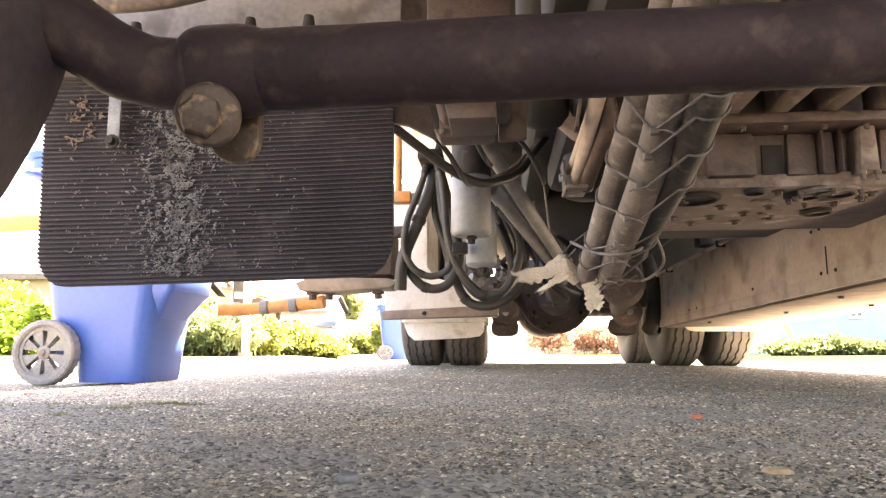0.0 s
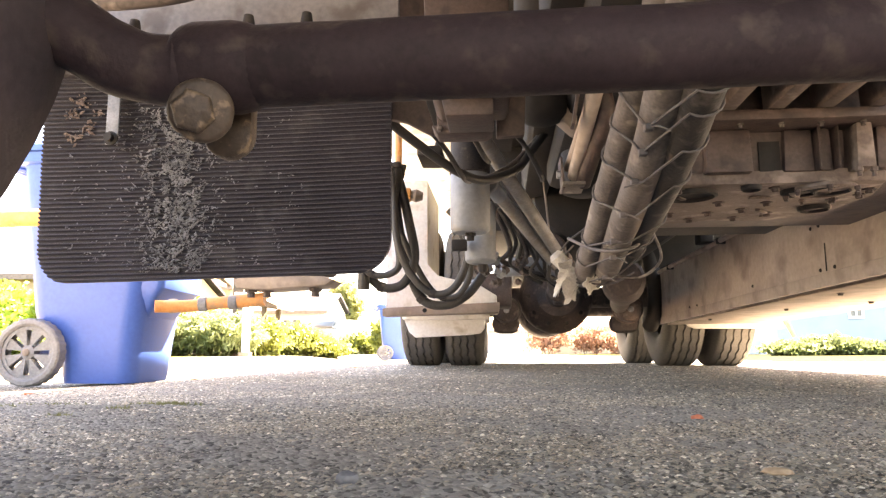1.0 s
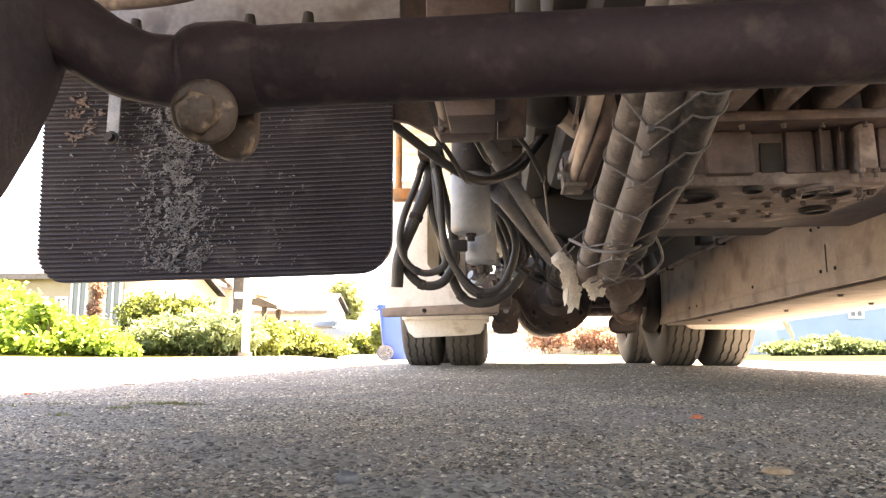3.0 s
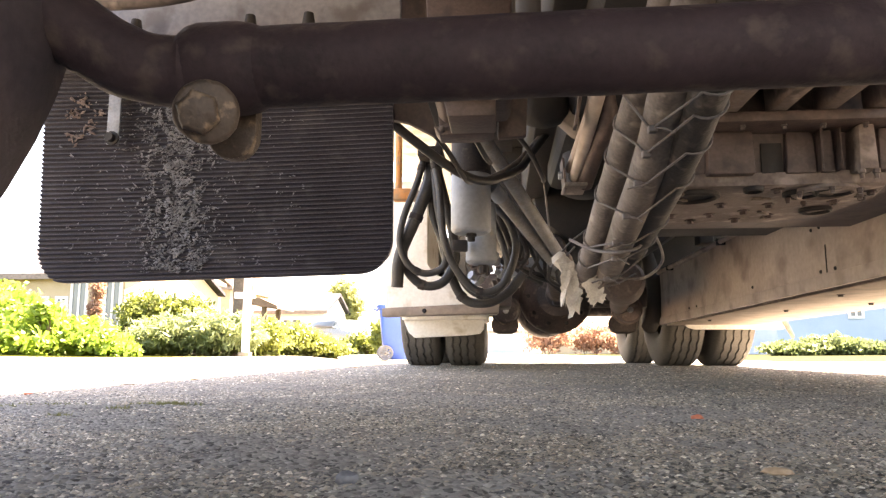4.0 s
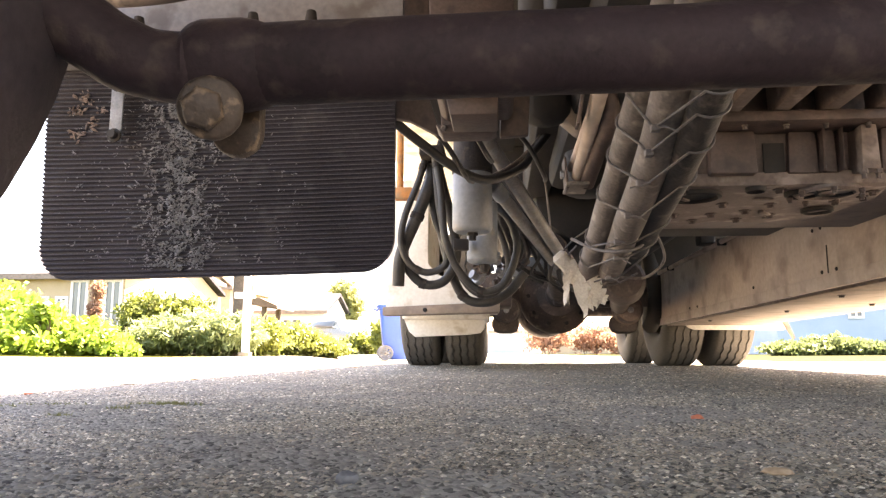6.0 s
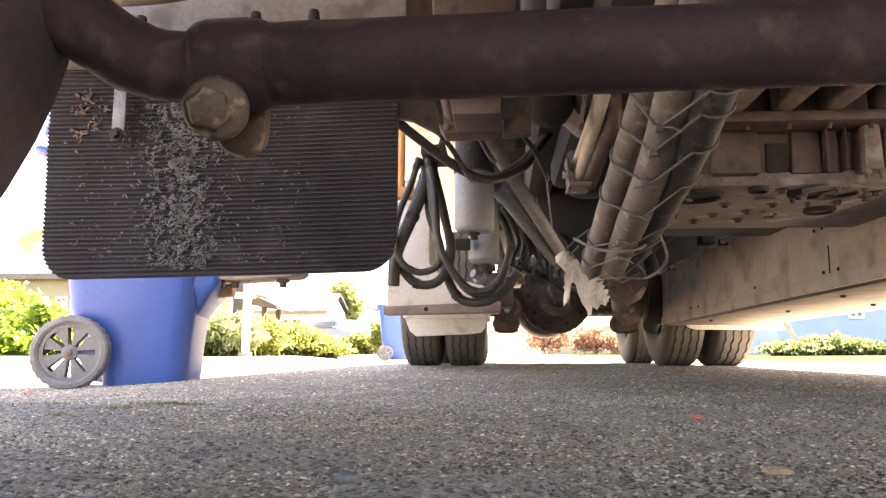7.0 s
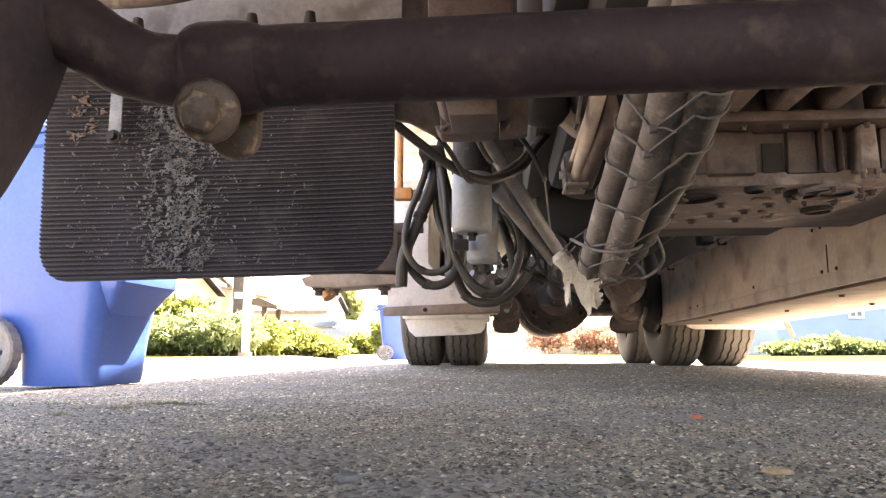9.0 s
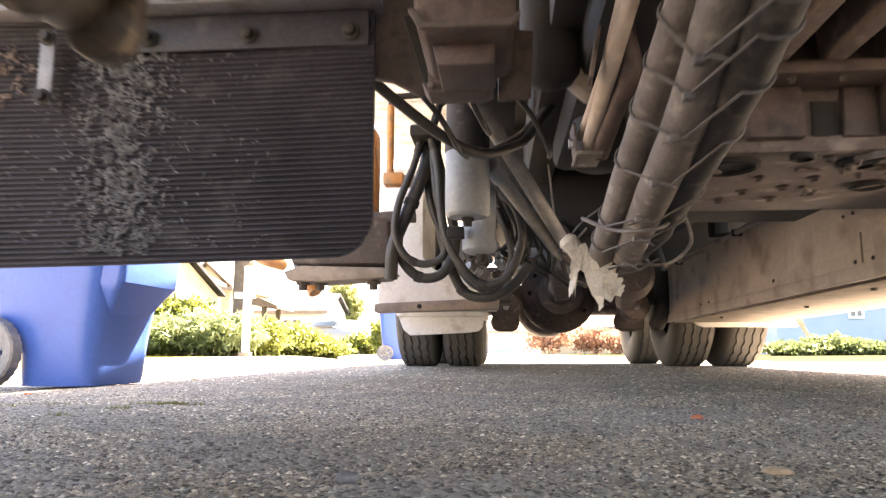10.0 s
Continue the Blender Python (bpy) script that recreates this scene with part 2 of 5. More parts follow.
def prism(outline, y0, y1, bevel=0.0):
    bm = bmesh.new()
    add_prism(bm, outline, y0, y1)
    bmesh.ops.recalc_face_normals(bm, faces=bm.faces)
    if bevel:
        bmesh.ops.bevel(bm, geom=list(bm.edges), offset=bevel, segments=2, profile=0.5, affect="EDGES")
    return bm


def hexbolt(bm, at, toward, r, h):
    d = Vector(toward).normalized()
    add_lathe(bm, at, Vector(at) + d, [(0, r * 1.35), (h * 0.2, r * 1.35), (h * 0.21, r), (h * 0.9, r), (h, r * 0.85)], 6)


# ---- ground ----
def ground_height(x, y):
    """Flat road, a dip to the gutter beside the kerb, a low apron and rising yards; a low kerb across the road."""
    def ease(a, b, v):
        t = np.clip((v - a) / (b - a), 0, 1)
        return t * t * (3 - 2 * t)
    z = -0.055 * ease(0.75, 1.95, -x) + 0.105 * ease(2.1, 3.2, -x) + 0.10 * ease(3.4, 9.0, -x)
    z = z + 0.02 * ease(2.17, 2.27, x) + 0.03 * ease(3.0, 9.0, x)
    return z


def build_ground():
    rng = np.random.default_rng(4)

    def lines(fine_a, fine_b, step, far_a, far_b, grow=1.12):
        v = list(np.arange(fine_a, fine_b, step))
        s, p = step, fine_b
        while p < far_b:
            v.append(p)
            s *= grow
            p += s
        v.append(far_b)
        s, p = step, fine_a
        while p > far_a:
            s *= grow
            p -= s
            v.insert(0, max(p, far_a))
        return np.array(v)
    xs = lines(-0.75, 0.75, 0.0055, -900, 900, 1.06)
    ys = lines(0.40, 1.6, 0.0055, -900, 2500, 1.025)
    X, Y = np.meshgrid(xs, ys)
    Z = ground_height(X, Y)
    gap = np.maximum(np.gradient(xs)[None, :], np.gradient(ys)[:, None])
    rough = np.clip(0.03 / gap - 0.15, 0, 1) * 0.0030
    low = sum(np.sin(X * k + 1.3 * i) * np.sin(Y * k * 1.1 + i) for i, k in enumerate((7.0, 13.0, 23.0))) / 3
    Z = Z + rough * (rng.random(X.shape) ** 1.6 - 0.4) + np.clip(0.05 / gap, 0, 1) * 0.003 * low
    nx, ny = len(xs), len(ys)
    verts = np.stack([X.ravel(), Y.ravel(), Z.ravel()], 1)
    i = (np.arange(ny - 1)[:, None] * nx + np.arange(nx - 1)[None, :]).ravel()
    quads = np.stack([i, i + 1, i + nx + 1, i + nx], 1)
    me = bpy.data.meshes.new("ground")
    me.vertices.add(len(verts))
    me.vertices.foreach_set("co", verts.ravel())
    me.loops.add(quads.size)
    me.loops.foreach_set("vertex_index", quads.ravel().astype(np.int32))
    me.polygons.add(len(quads))
    me.polygons.foreach_set("loop_start", np.arange(0, quads.size, 4, dtype=np.int32))
    cx = X[:-1, :-1].ravel() + 0.01
    cy = Y[:-1, :-1].ravel()
    slot = np.zeros(len(quads), dtype=np.int32)
    slot[cx < -1.64] = 1
    slot[(cx < -3.3) & (cy > 6.0)] = 2
    slot[(cx < -11.0)] = 2
    slot[cx > 2.3] = 2
    me.materials.append(ASPHALT)
    me.materials.append(CONCRETE)
    me.materials.append(GRASS)
    me.update(calc_edges=True)
    me.polygons.foreach_set("material_index", slot)
    me.validate()
    return tagged(new("ground", me), "grey-brown coarse asphalt road with concrete gutter and lawns", "ground", kind="structure")


build_ground()


def build_aggregate():
    """Stone chips standing proud of the worn asphalt, thinning out with distance."""
    rng = np.random.default_rng(9)
    shape = np.array(((1, 0, 0), (0.3, 0.95, 0.05), (-0.8, 0.6, -0.05), (-0.85, -0.55, 0.05), (0.25, -0.95, 0), (0.15, 0.1, 0.75), (-0.2, -0.15, 0.65)))
    tri = np.array(((0, 1, 5), (1, 2, 5), (2, 6, 5), (2, 3, 6), (3, 4, 6), (4, 5, 6), (4, 0, 5)))
    V, F = [], []
    k = 0
    for y0, y1, n, s0, s1 in ((0.42, 0.95, 52000, 0.0007, 0.0032), (0.95, 1.7, 46000, 0.0010, 0.0040), (1.7, 3.0, 30000, 0.0016, 0.0052), (3.0, 6.0, 20000, 0.003, 0.008)):
        y = np.sqrt(rng.random(n) * (y1 ** 2 - y0 ** 2) + y0 ** 2)
        x = (rng.random(n) * 1.36 - 0.74) * y
        s = s0 + (s1 - s0) * rng.random(n) ** 2
        a = rng.random(n) * 6.283
        pts = shape[None] * (0.7 + 0.6 * rng.random((n, 7, 1))) * s[:, None, None]
        pts[:, :, 0] *= (0.8 + 0.7 * rng.random(n))[:, None]
        pts[:, :, 2] *= (0.35 + 0.55 * rng.random(n))[:, None]
        c, w = np.cos(a)[:, None], np.sin(a)[:, None]
        px, py = pts[:, :, 0] * c - pts[:, :, 1] * w, pts[:, :, 0] * w + pts[:, :, 1] * c
        z = ground_height(x, y)
        V.append(np.stack([px + x[:, None], py + y[:, None], pts[:, :, 2] + z[:, None]], 2).reshape(-1, 3))
        F.append((tri[None] + (np.arange(n) * 7)[:, None, None] + k).reshape(-1, 3))
        k += n * 7
    V, F = np.concatenate(V), np.concatenate(F)
    me = bpy.data.meshes.new("stone_chips")
    me.vertices.add(len(V))
    me.vertices.foreach_set("co", V.ravel())
    me.loops.add(F.size)
    me.loops.foreach_set("vertex_index", F.ravel().astype(np.int32))
    me.polygons.add(len(F))
    me.polygons.foreach_set("loop_start", np.arange(0, F.size, 3, dtype=np.int32))
    me.update(calc_edges=True)
    m = material("stone_chip", (0.25, 0.237, 0.208), (0.46, 0.438, 0.390), 0.55, scale=20, fine=500, bump=0.4)
    n, link = m.node_tree.nodes, m.node_tree.links.new
    b = n["Principled BSDF"]
    base = b.inputs["Base Color"].links[0].from_socket
    ramp = n.new("ShaderNodeValToRGB")
    el = ramp.color_ramp.elements
    el[0].position, el[0].color = 0.0, (0.12, 0.112, 0.105, 1)
    el[1].position, el[1].color = 1.0, (2.6, 2.5, 2.3, 1)
    for pos, col in ((0.3, (0.7, 0.66, 0.6, 1)), (0.55, (1.0, 0.93, 0.82, 1)), (0.7, (1.25, 1.05, 0.85, 1)), (0.9, (1.5, 1.45, 1.35, 1))):
        q = el.new(pos)
        q.color = col
    link(n.new("ShaderNodeNewGeometry").outputs["Random Per Island"], ramp.inputs[0])
    mx = n.new("ShaderNodeMix")
    mx.data_type, mx.blend_type = "RGBA", "MULTIPLY"
    mx.inputs["Factor"].default_value = 1.0
    link(base, mx.inputs[6])
    link(ramp.outputs[0], mx.inputs[7])
    link(mx.outputs[2], b.inputs["Base Color"])
    me.materials.append(m)
    tagged(new("stone_chips", me), "brown and grey stone chips set in worn asphalt", "gravel", kind="stuff")


build_aggregate()

# ---- truck ----
truck = thing("refuse_truck", "large side-loading refuse truck with dusty underbody, parked over the road", "truck")


def build_shell():
    # Unseen upper body: shoulder height set so its shadow ends at the gutter.
    section = [(-0.72, 1.38), (-0.12, 1.38), (-0.12, 1.12), (1.72, 1.12), (1.72, 3.3), (1.2, 3.65), (-0.08, 3.65), (-0.72, 2.42)]
    part("body", prism(section, 3.76, 7.35, 0.03), WHITE, truck, "plain white unseen refuse body, shaped for its shadow")
    part("hopper", prism(section, 1.2, 3.74, 0.03), WHITE, truck, "plain white unseen hopper over the arm bay, shaped for its shadow")
    # Unseen cab: width and nose set by how much skylight reaches the road.
    part("cab", box((-1.0, -1.05, 1.02), (1.72, 1.15, 2.9), 0.08), WHITE, truck, "plain white unseen cab, sized for the skylight it blocks")
    part("floor_pan", box((-0.36, -1.0, 0.94), (1.35, 1.15, 1.016), 0.01), FRAME_SHADE, truck, "dark dusty floor pan")
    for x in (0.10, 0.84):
        part("frame_rail", box((x, -0.95, 0.70), (x + 0.09, 7.3, 0.935), 0.008), FRAME_SHADE, truck, "dark dusty frame rail")
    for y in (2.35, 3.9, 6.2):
        part("crossmember", box((0.192, y, 0.72), (0.838, y + 0.12, 0.93), 0.006), FRAME_SHADE, truck)
    part("body_floor", box((-0.11, 3.78, 1.0), (1.70, 7.3, 1.115), 0.01), FRAME_SHADE, truck)
    part("hopper_floor", box((-0.11, 1.22, 1.0), (1.70, 3.76, 1.115), 0.01), FRAME_SHADE, truck)
    # Added dark plate: stands in for the shade over the right tyre tops.
    part("wheel_arch", box((0.96, 4.70, 0.64), (1.70, 4.74, 0.99), 0.01), FRAME_SHADE, truck)


build_shell()


def build_bar():
    path = [(-0.27, 0.600, 0.349), (0.2, 0.600, 0.354), (1.42, 0.600, 0.364)]
    bar = part("stabiliser_bar", tube(glide(path, 14), 0.037, 28, wobble=0.03), BARSTEEL, truck, "dark brown dusty steel bar")
    arm = glide([(-0.20, 0.600, 0.350), (-0.250, 0.600, 0.349), (-0.290, 0.592, 0.345), (-0.334, 0.578, 0.352), (-0.384, 0.558, 0.382), (-0.44, 0.53, 0.415), (-0.52, 0.48, 0.45)], 8)
    part("bar_arm", tube(arm, [0.0355] * 16 + [0.032] * (len(arm) - 16), 24, wobble=0.05), BARSTEEL, bar, "cranked arm of the bar")
    b = lathe((-0.283, 0.600, 0.349), (0, 0.600, 0.351), [(0, 0.036), (0.006, 0.040), (0.016, 0.0425), (0.05, 0.0425), (0.064, 0.040), (0.074, 0.036)], 32)
    part("clamp_collar", b, BARSTEEL, bar)
    cx, cz, r = -0.2515, 0.2975, 0.0240
    strap = [(cx + r * math.cos(a), cz + r * math.sin(a)) for a in [math.pi * (1 + k / 16) for k in range(17)]] + [(cx + r, 0.345), (cx - r, 0.345)]
    part("lug", prism(strap, 0.628, 0.646, 0.003), RUST, bar, "dusty brown round-ended lug")
    face = Vector((0.30, -0.84, -0.24)).normalized()
    hub = Vector((-0.2415, 0.548, 0.2905))
    w = lathe(hub + face * 0.004, hub - face * 0.080, [(0, 0.0225), (0.0012, 0.0252), (0.004, 0.0268), (0.009, 0.0270), (0.012, 0.0225), (0.085, 0.0215)], 40)
    for v in w.verts:
        v.co += 0.0009 * noise.noise_vector(v.co * 120)
    part("washer", w, RUST, bar, "wide worn dusty steel washer", 50)
    top = hub + face * 0.0035 + Vector((-0.0060, 0, -0.0010))
    h = bmesh.new()
    add_lathe(h, top, top + face, [(0, 0.0185), (0.0015, 0.0188), (0.0065, 0.0184), (0.0090, 0.0160), (0.0105, 0.0110), (0.0110, 0.004)], 6)
    bmesh.ops.subdivide_edges(h, edges=list(h.edges), cuts=2, use_grid_fill=True)
    for v in h.verts:
        v.co += 0.0016 * noise.noise_vector(v.co * 110)
    bmesh.ops.recalc_face_normals(h, faces=h.faces)
    part("bolt", h, RUST, bar, "worn rusty bolt head", 40)


build_bar()


def build_flap():
    """A ribbed rubber sheet with clipped lower corners, slightly dished."""
    left, right, low, top, y = -0.968, -0.214, 0.248, 0.683, 1.38
    pitch = 0.0094
    b = bmesh.new()

    def bow(x, z):
        return y + 0.012 * math.sin((x - left) / (right - left) * math.pi) + 0.01 * (top - z) / (top - low)

    def ends(z):
        cut_l, cut_r = max(0.0, 0.075 - (z - low)), max(0.0, 0.07 - (z - low))
        lean = -0.012 * (top - z) / (top - low)
        return left + 0.058 * (1 - math.sqrt(max(0.0, 1 - (cut_l / 0.075) ** 2))) - lean * 0.7, right - 0.068 * (1 - math.sqrt(max(0.0, 1 - (cut_r / 0.07) ** 2)))
    rows, z = [], low
    while z < top:
        for dz, dy in ((0, 0.0), (0.0012, -0.0046), (0.0034, -0.0060), (0.0056, -0.0046), (0.0066, 0.0)):
            zz = z + dz
            x0, x1 = ends(zz)
            rows.append([(x0 + (x1 - x0) * i / 24, dy, zz) for i in range(25)])
        z += pitch
    front = [[b.verts.new((x, bow(x, zz) + dy + 0.0008 * noise.noise((x * 30, zz * 60, 0)), zz + 0.016 * ((x - left) / (right - left) - 0.8) * (1 - (zz - low) / (top - low))))
              for x, dy, zz in r] for r in rows]
    back = [[b.verts.new((v.co.x, v.co.y + 0.012 - r[i][1], v.co.z)) for i, v in enumerate(f)] for f, r in zip(front, rows)]
    for a, c in zip(front, front[1:]):
        for i in range(24):
            b.faces.new((a[i], a[i + 1], c[i + 1], c[i]))
    for a, c in zip(back, back[1:]):
        for i in range(24):
            b.faces.new((a[i + 1], a[i], c[i], c[i + 1]))
    for i in range(24):
        b.faces.new((front[0][i + 1], front[0][i], back[0][i], back[0][i + 1]))
        b.faces.new((front[-1][i], front[-1][i + 1], back[-1][i + 1], back[-1][i]))
    for k in range(len(front) - 1):
        b.faces.new((front[k][0], front[k + 1][0], back[k + 1][0], back[k][0]))
        b.faces.new((front[k + 1][24], front[k][24], back[k][24], back[k + 1][24]))
    flap = part("mud_flap", b, FLAP, truck, "black horizontally ribbed rubber mud flap caked with debris", 50)

    rng = random.Random(7)

    def lump(bm, x, z, size, stretch, lift):
        """An uneven crumb of six corners lying on the ribs."""
        turn = Euler((rng.uniform(-0.5, 0.5), rng.gauss(0, 0.7), rng.uniform(-0.5, 0.5))).to_matrix().to_4x4()
        m = Matrix.Translation((x, bow(x, z) - lift, z)) @ turn @ Matrix.Diagonal((stretch, 0.8, 0.75, 1))
        vs = [bm.verts.new(m @ (Vector(c) * size * rng.uniform(0.55, 1.35))) for c in ((1, 0, 0.2), (-1, 0.1, -0.2), (0.1, 1, 0), (0, -1, 0.1), (0.2, 0, 1), (-0.2, 0.1, -1))]
        for f in ((0, 2, 4), (2, 1, 4), (1, 3, 4), (3, 0, 4), (2, 0, 5), (1, 2, 5), (3, 1, 5), (0, 3, 5)):
            bm.faces.new([vs[k] for k in f])

    d = bmesh.new()
    made = 0
    while made < 5200:
        z = rng.uniform(0.256, 0.63)
        cx = -0.668 - 0.03 * (z - 0.42) + 0.014 * noise.noise((z * 22, 3, 0))
        x = cx + rng.gauss(0, 0.046)
        if noise.noise((x * 55, z * 48, 1.7)) + 0.5 * noise.noise((x * 130, z * 130, 4.1)) < -0.22 + 2.6 * abs(x - cx):
            continue
        lump(d, x, z, 0.0010 + 0.0030 * rng.random() ** 3, rng.uniform(0.8, 2.4), rng.uniform(0.004, 0.011))
        made += 1
    for _ in range(260):
        x, z = rng.uniform(-0.93, -0.40), rng.uniform(0.27, 0.63)
        for _k in range(rng.choice((1, 1, 2, 4))):
            lump(d, x + rng.gauss(0, 0.004), z + rng.gauss(0, 0.003), 0.001 + 0.0017 * rng.random(), rng.uniform(1.0, 2.2), 0.006)
    crumb = material("dried_debris", (0.060, 0.061, 0.070), (0.25, 0.25, 0.268), 0.9, scale=38, fine=300, bump=0.2)
    tagged(part("debris", d, crumb, flap, "dried grass and dirt clumps", None), kind="stuff")
    for cx, cz, n, spread in ((-0.885, 0.625, 26, 0.012), (-0.905, 0.598, 22, 0.011), (-0.865, 0.57, 16, 0.010), (-0.90, 0.545, 18, 0.010), (-0.84, 0.60, 12, 0.008)):
        c = bmesh.new()
        for _ in range(n):
            lump(c, cx + rng.gauss(0, spread), cz + rng.gauss(0, spread * 0.6), 0.002 + 0.004 * rng.random(), rng.uniform(0.9, 1.8), 0.007)
        tagged(part("mud_clod", c, ROAD_DIRT_AND_LIT, flap, "brown dried mud clod", None), kind="stuff")

    part("top_strip", box((-0.70, 1.3715, 0.618), (-0.222, 1.3765, 0.683), 0.002), FLAP, flap, "smooth black rubber strip")
    for x in (-0.436, -0.254, -0.62):
        c = lathe((x, 1.366, 0.642), (x, 1.3, 0.642), [(0, 0.017), (0.003, 0.017), (0.004, 0.011), (0.014, 0.010), (0.016, 0.007)], 16)
        part("flap_bolt", c, FRAME_SHADE, flap)
    c = prism([(-0.809, 0.520), (-0.782, 0.520), (-0.782, 0.655), (-0.809, 0.655)], 1.352, 1.356, 0.001)
    strap = part("strap", c, GALV, flap, "short galvanised steel strap")
    for zz in (0.532, 0.642):
        part("strap_bolt", lathe((-0.7955, 1.352, zz), (-0.7955, 1.3, zz), [(0, 0.015), (0.004, 0.015), (0.005, 0.0095), (0.016, 0.009)], 12), FRAME_SHADE, strap)
    part("fender_rim", tube(glide([(-1.0, 1.27, 0.815), (-0.85, 1.268, 0.795), (-0.74, 1.265, 0.788), (-0.62, 1.26, 0.795), (-0.50, 1.26, 0.825)], 6), 0.018, 12), DARKSTEEL, truck, "brown curved fender rim")
    for cx, cz, n in ((-0.575, 0.715, 46), (-0.56, 0.75, 24), (-0.50, 0.735, 10)):
        c = bmesh.new()
        for k in range(n):
            s = rng.uniform(0.002, 0.006)
            m = Matrix.Translation((cx + rng.gauss(0, 0.010), 1.378 - 0.006 * rng.random(), cz + rng.gauss(0, 0.018))) @ Euler([rng.uniform(0, 6) for _ in range(3)]).to_matrix().to_4x4()
            vs = [c.verts.new(m @ (Vector(q) * s)) for q in ((1.6, 0, -0.5), (-0.5, 0.9, -0.6), (-0.6, -0.8, -0.4), (0.1, 0.1, 0.9))]
            for f in ((0, 2, 1), (0, 1, 3), (1, 2, 3), (2, 0, 3)):
                c.faces.new([vs[q] for q in f])
        tagged(part("mud_clump", c, DARKSTEEL, truck), kind="stuff")
    part("fender_plate", box((-1.0, 1.385, 0.687), (-0.20, 1.40, 1.0), 0.004), ALU, truck, "dull grey aluminium fender plate")
    lip = part("fender_lip", box((-1.0, 1.33, 0.687), (-0.20, 1.384, 0.692), 0.002), ALU, truck)
    for x in (-0.760, -0.512, -0.388):
        part("lip_bolt", lathe((x, 1.352, 0.715), (x, 1.352, 0.8), [(0, 0.009), (0.02, 0.014), (0.05, 0.014), (0.075, 0.01)], 12), FRAME_SHADE, truck)


build_flap()


def tyre_mesh(r, w, grooves=4, seg=64):
    """A tyre about the X axis, with zigzag tread grooves."""
    b = bmesh.new()
    h = w / 2
    prof = [(-h * 0.62, r * 0.54), (-h * 0.86, r * 0.60), (-h, r * 0.74), (-h * 0.97, r * 0.88), (-h * 0.86, r * 0.965), (-h * 0.78, r * 0.988)]
    tread = []
    for g in range(grooves):
        c = h * 0.74 * (-1 + 2 * (g + 0.5) / grooves)
        tread += [(c - 0.006, r, g), (c - 0.004, r - 0.012, g), (c + 0.004, r - 0.012, g), (c + 0.006, r, g)]
    rings = []
    for k in range(seg):
        a = 2 * math.pi * k / seg
        zig = 0.006 * (1 if k % 2 else -1)
        pts = [(x, q) for x, q in prof] + [(x + zig, q - 0.004 * (x / h) ** 4) for x, q, g in tread] + [(-x, q) for x, q in prof[::-1]]
        rings.append([b.verts.new((x, q * math.sin(a), q * math.cos(a))) for x, q in pts])
    for p, q in zip(rings, rings[1:] + rings[:1]):
        for i in range(len(p) - 1):
            b.faces.new((p[i], p[i + 1], q[i + 1], q[i]))
    bmesh.ops.recalc_face_normals(b, faces=b.faces)
    return b


def rim_mesh(r, w, dish):
    b = bmesh.new()
    s = 1 if dish > 0 else -1
    add_lathe(b, (-w * 0.4 * s, 0, 0), (s, 0, 0), [(0, r * 0.55), (0.01, r * 0.57), (w * 0.25, r * 0.50), (w * 0.5, r * 0.50), (w * 0.52, r * 0.30), (w * 0.72, r * 0.28), (w * 0.74, r * 0.16), (w * 0.95, r * 0.15)], 32)
    bmesh.ops.recalc_face_normals(b, faces=b.faces)
    return b


WHEELS = []      # (object, place on the truck)


def add_wheel(x, y, r, w, dish, name="wheel", rubber=RUBBER):
    ob = link_mesh(name, tyre_mesh(r, w), rubber, 40)
    ob.parent = truck
    rim = part("rim", rim_mesh(r, w, dish), FRAME_SHADE, ob, "dusty steel rim")
    ob.location = (x, y, r - 0.004)
    WHEELS.append((ob, Vector((x, y, r - 0.004))))
    return ob


add_wheel(-0.527, 0.13, 0.505, 0.30, -1, rubber=TYRE_BLACK)
add_wheel(1.52, 0.13, 0.505, 0.30, 1, rubber=TYRE_BLACK)
for wy in (5.33, 6.68):
    for wx, side in ((-0.565, -1), (-0.255, 1), (1.255, -1), (1.585, 1)):
        add_wheel(wx, wy, 0.505, 0.275, side)


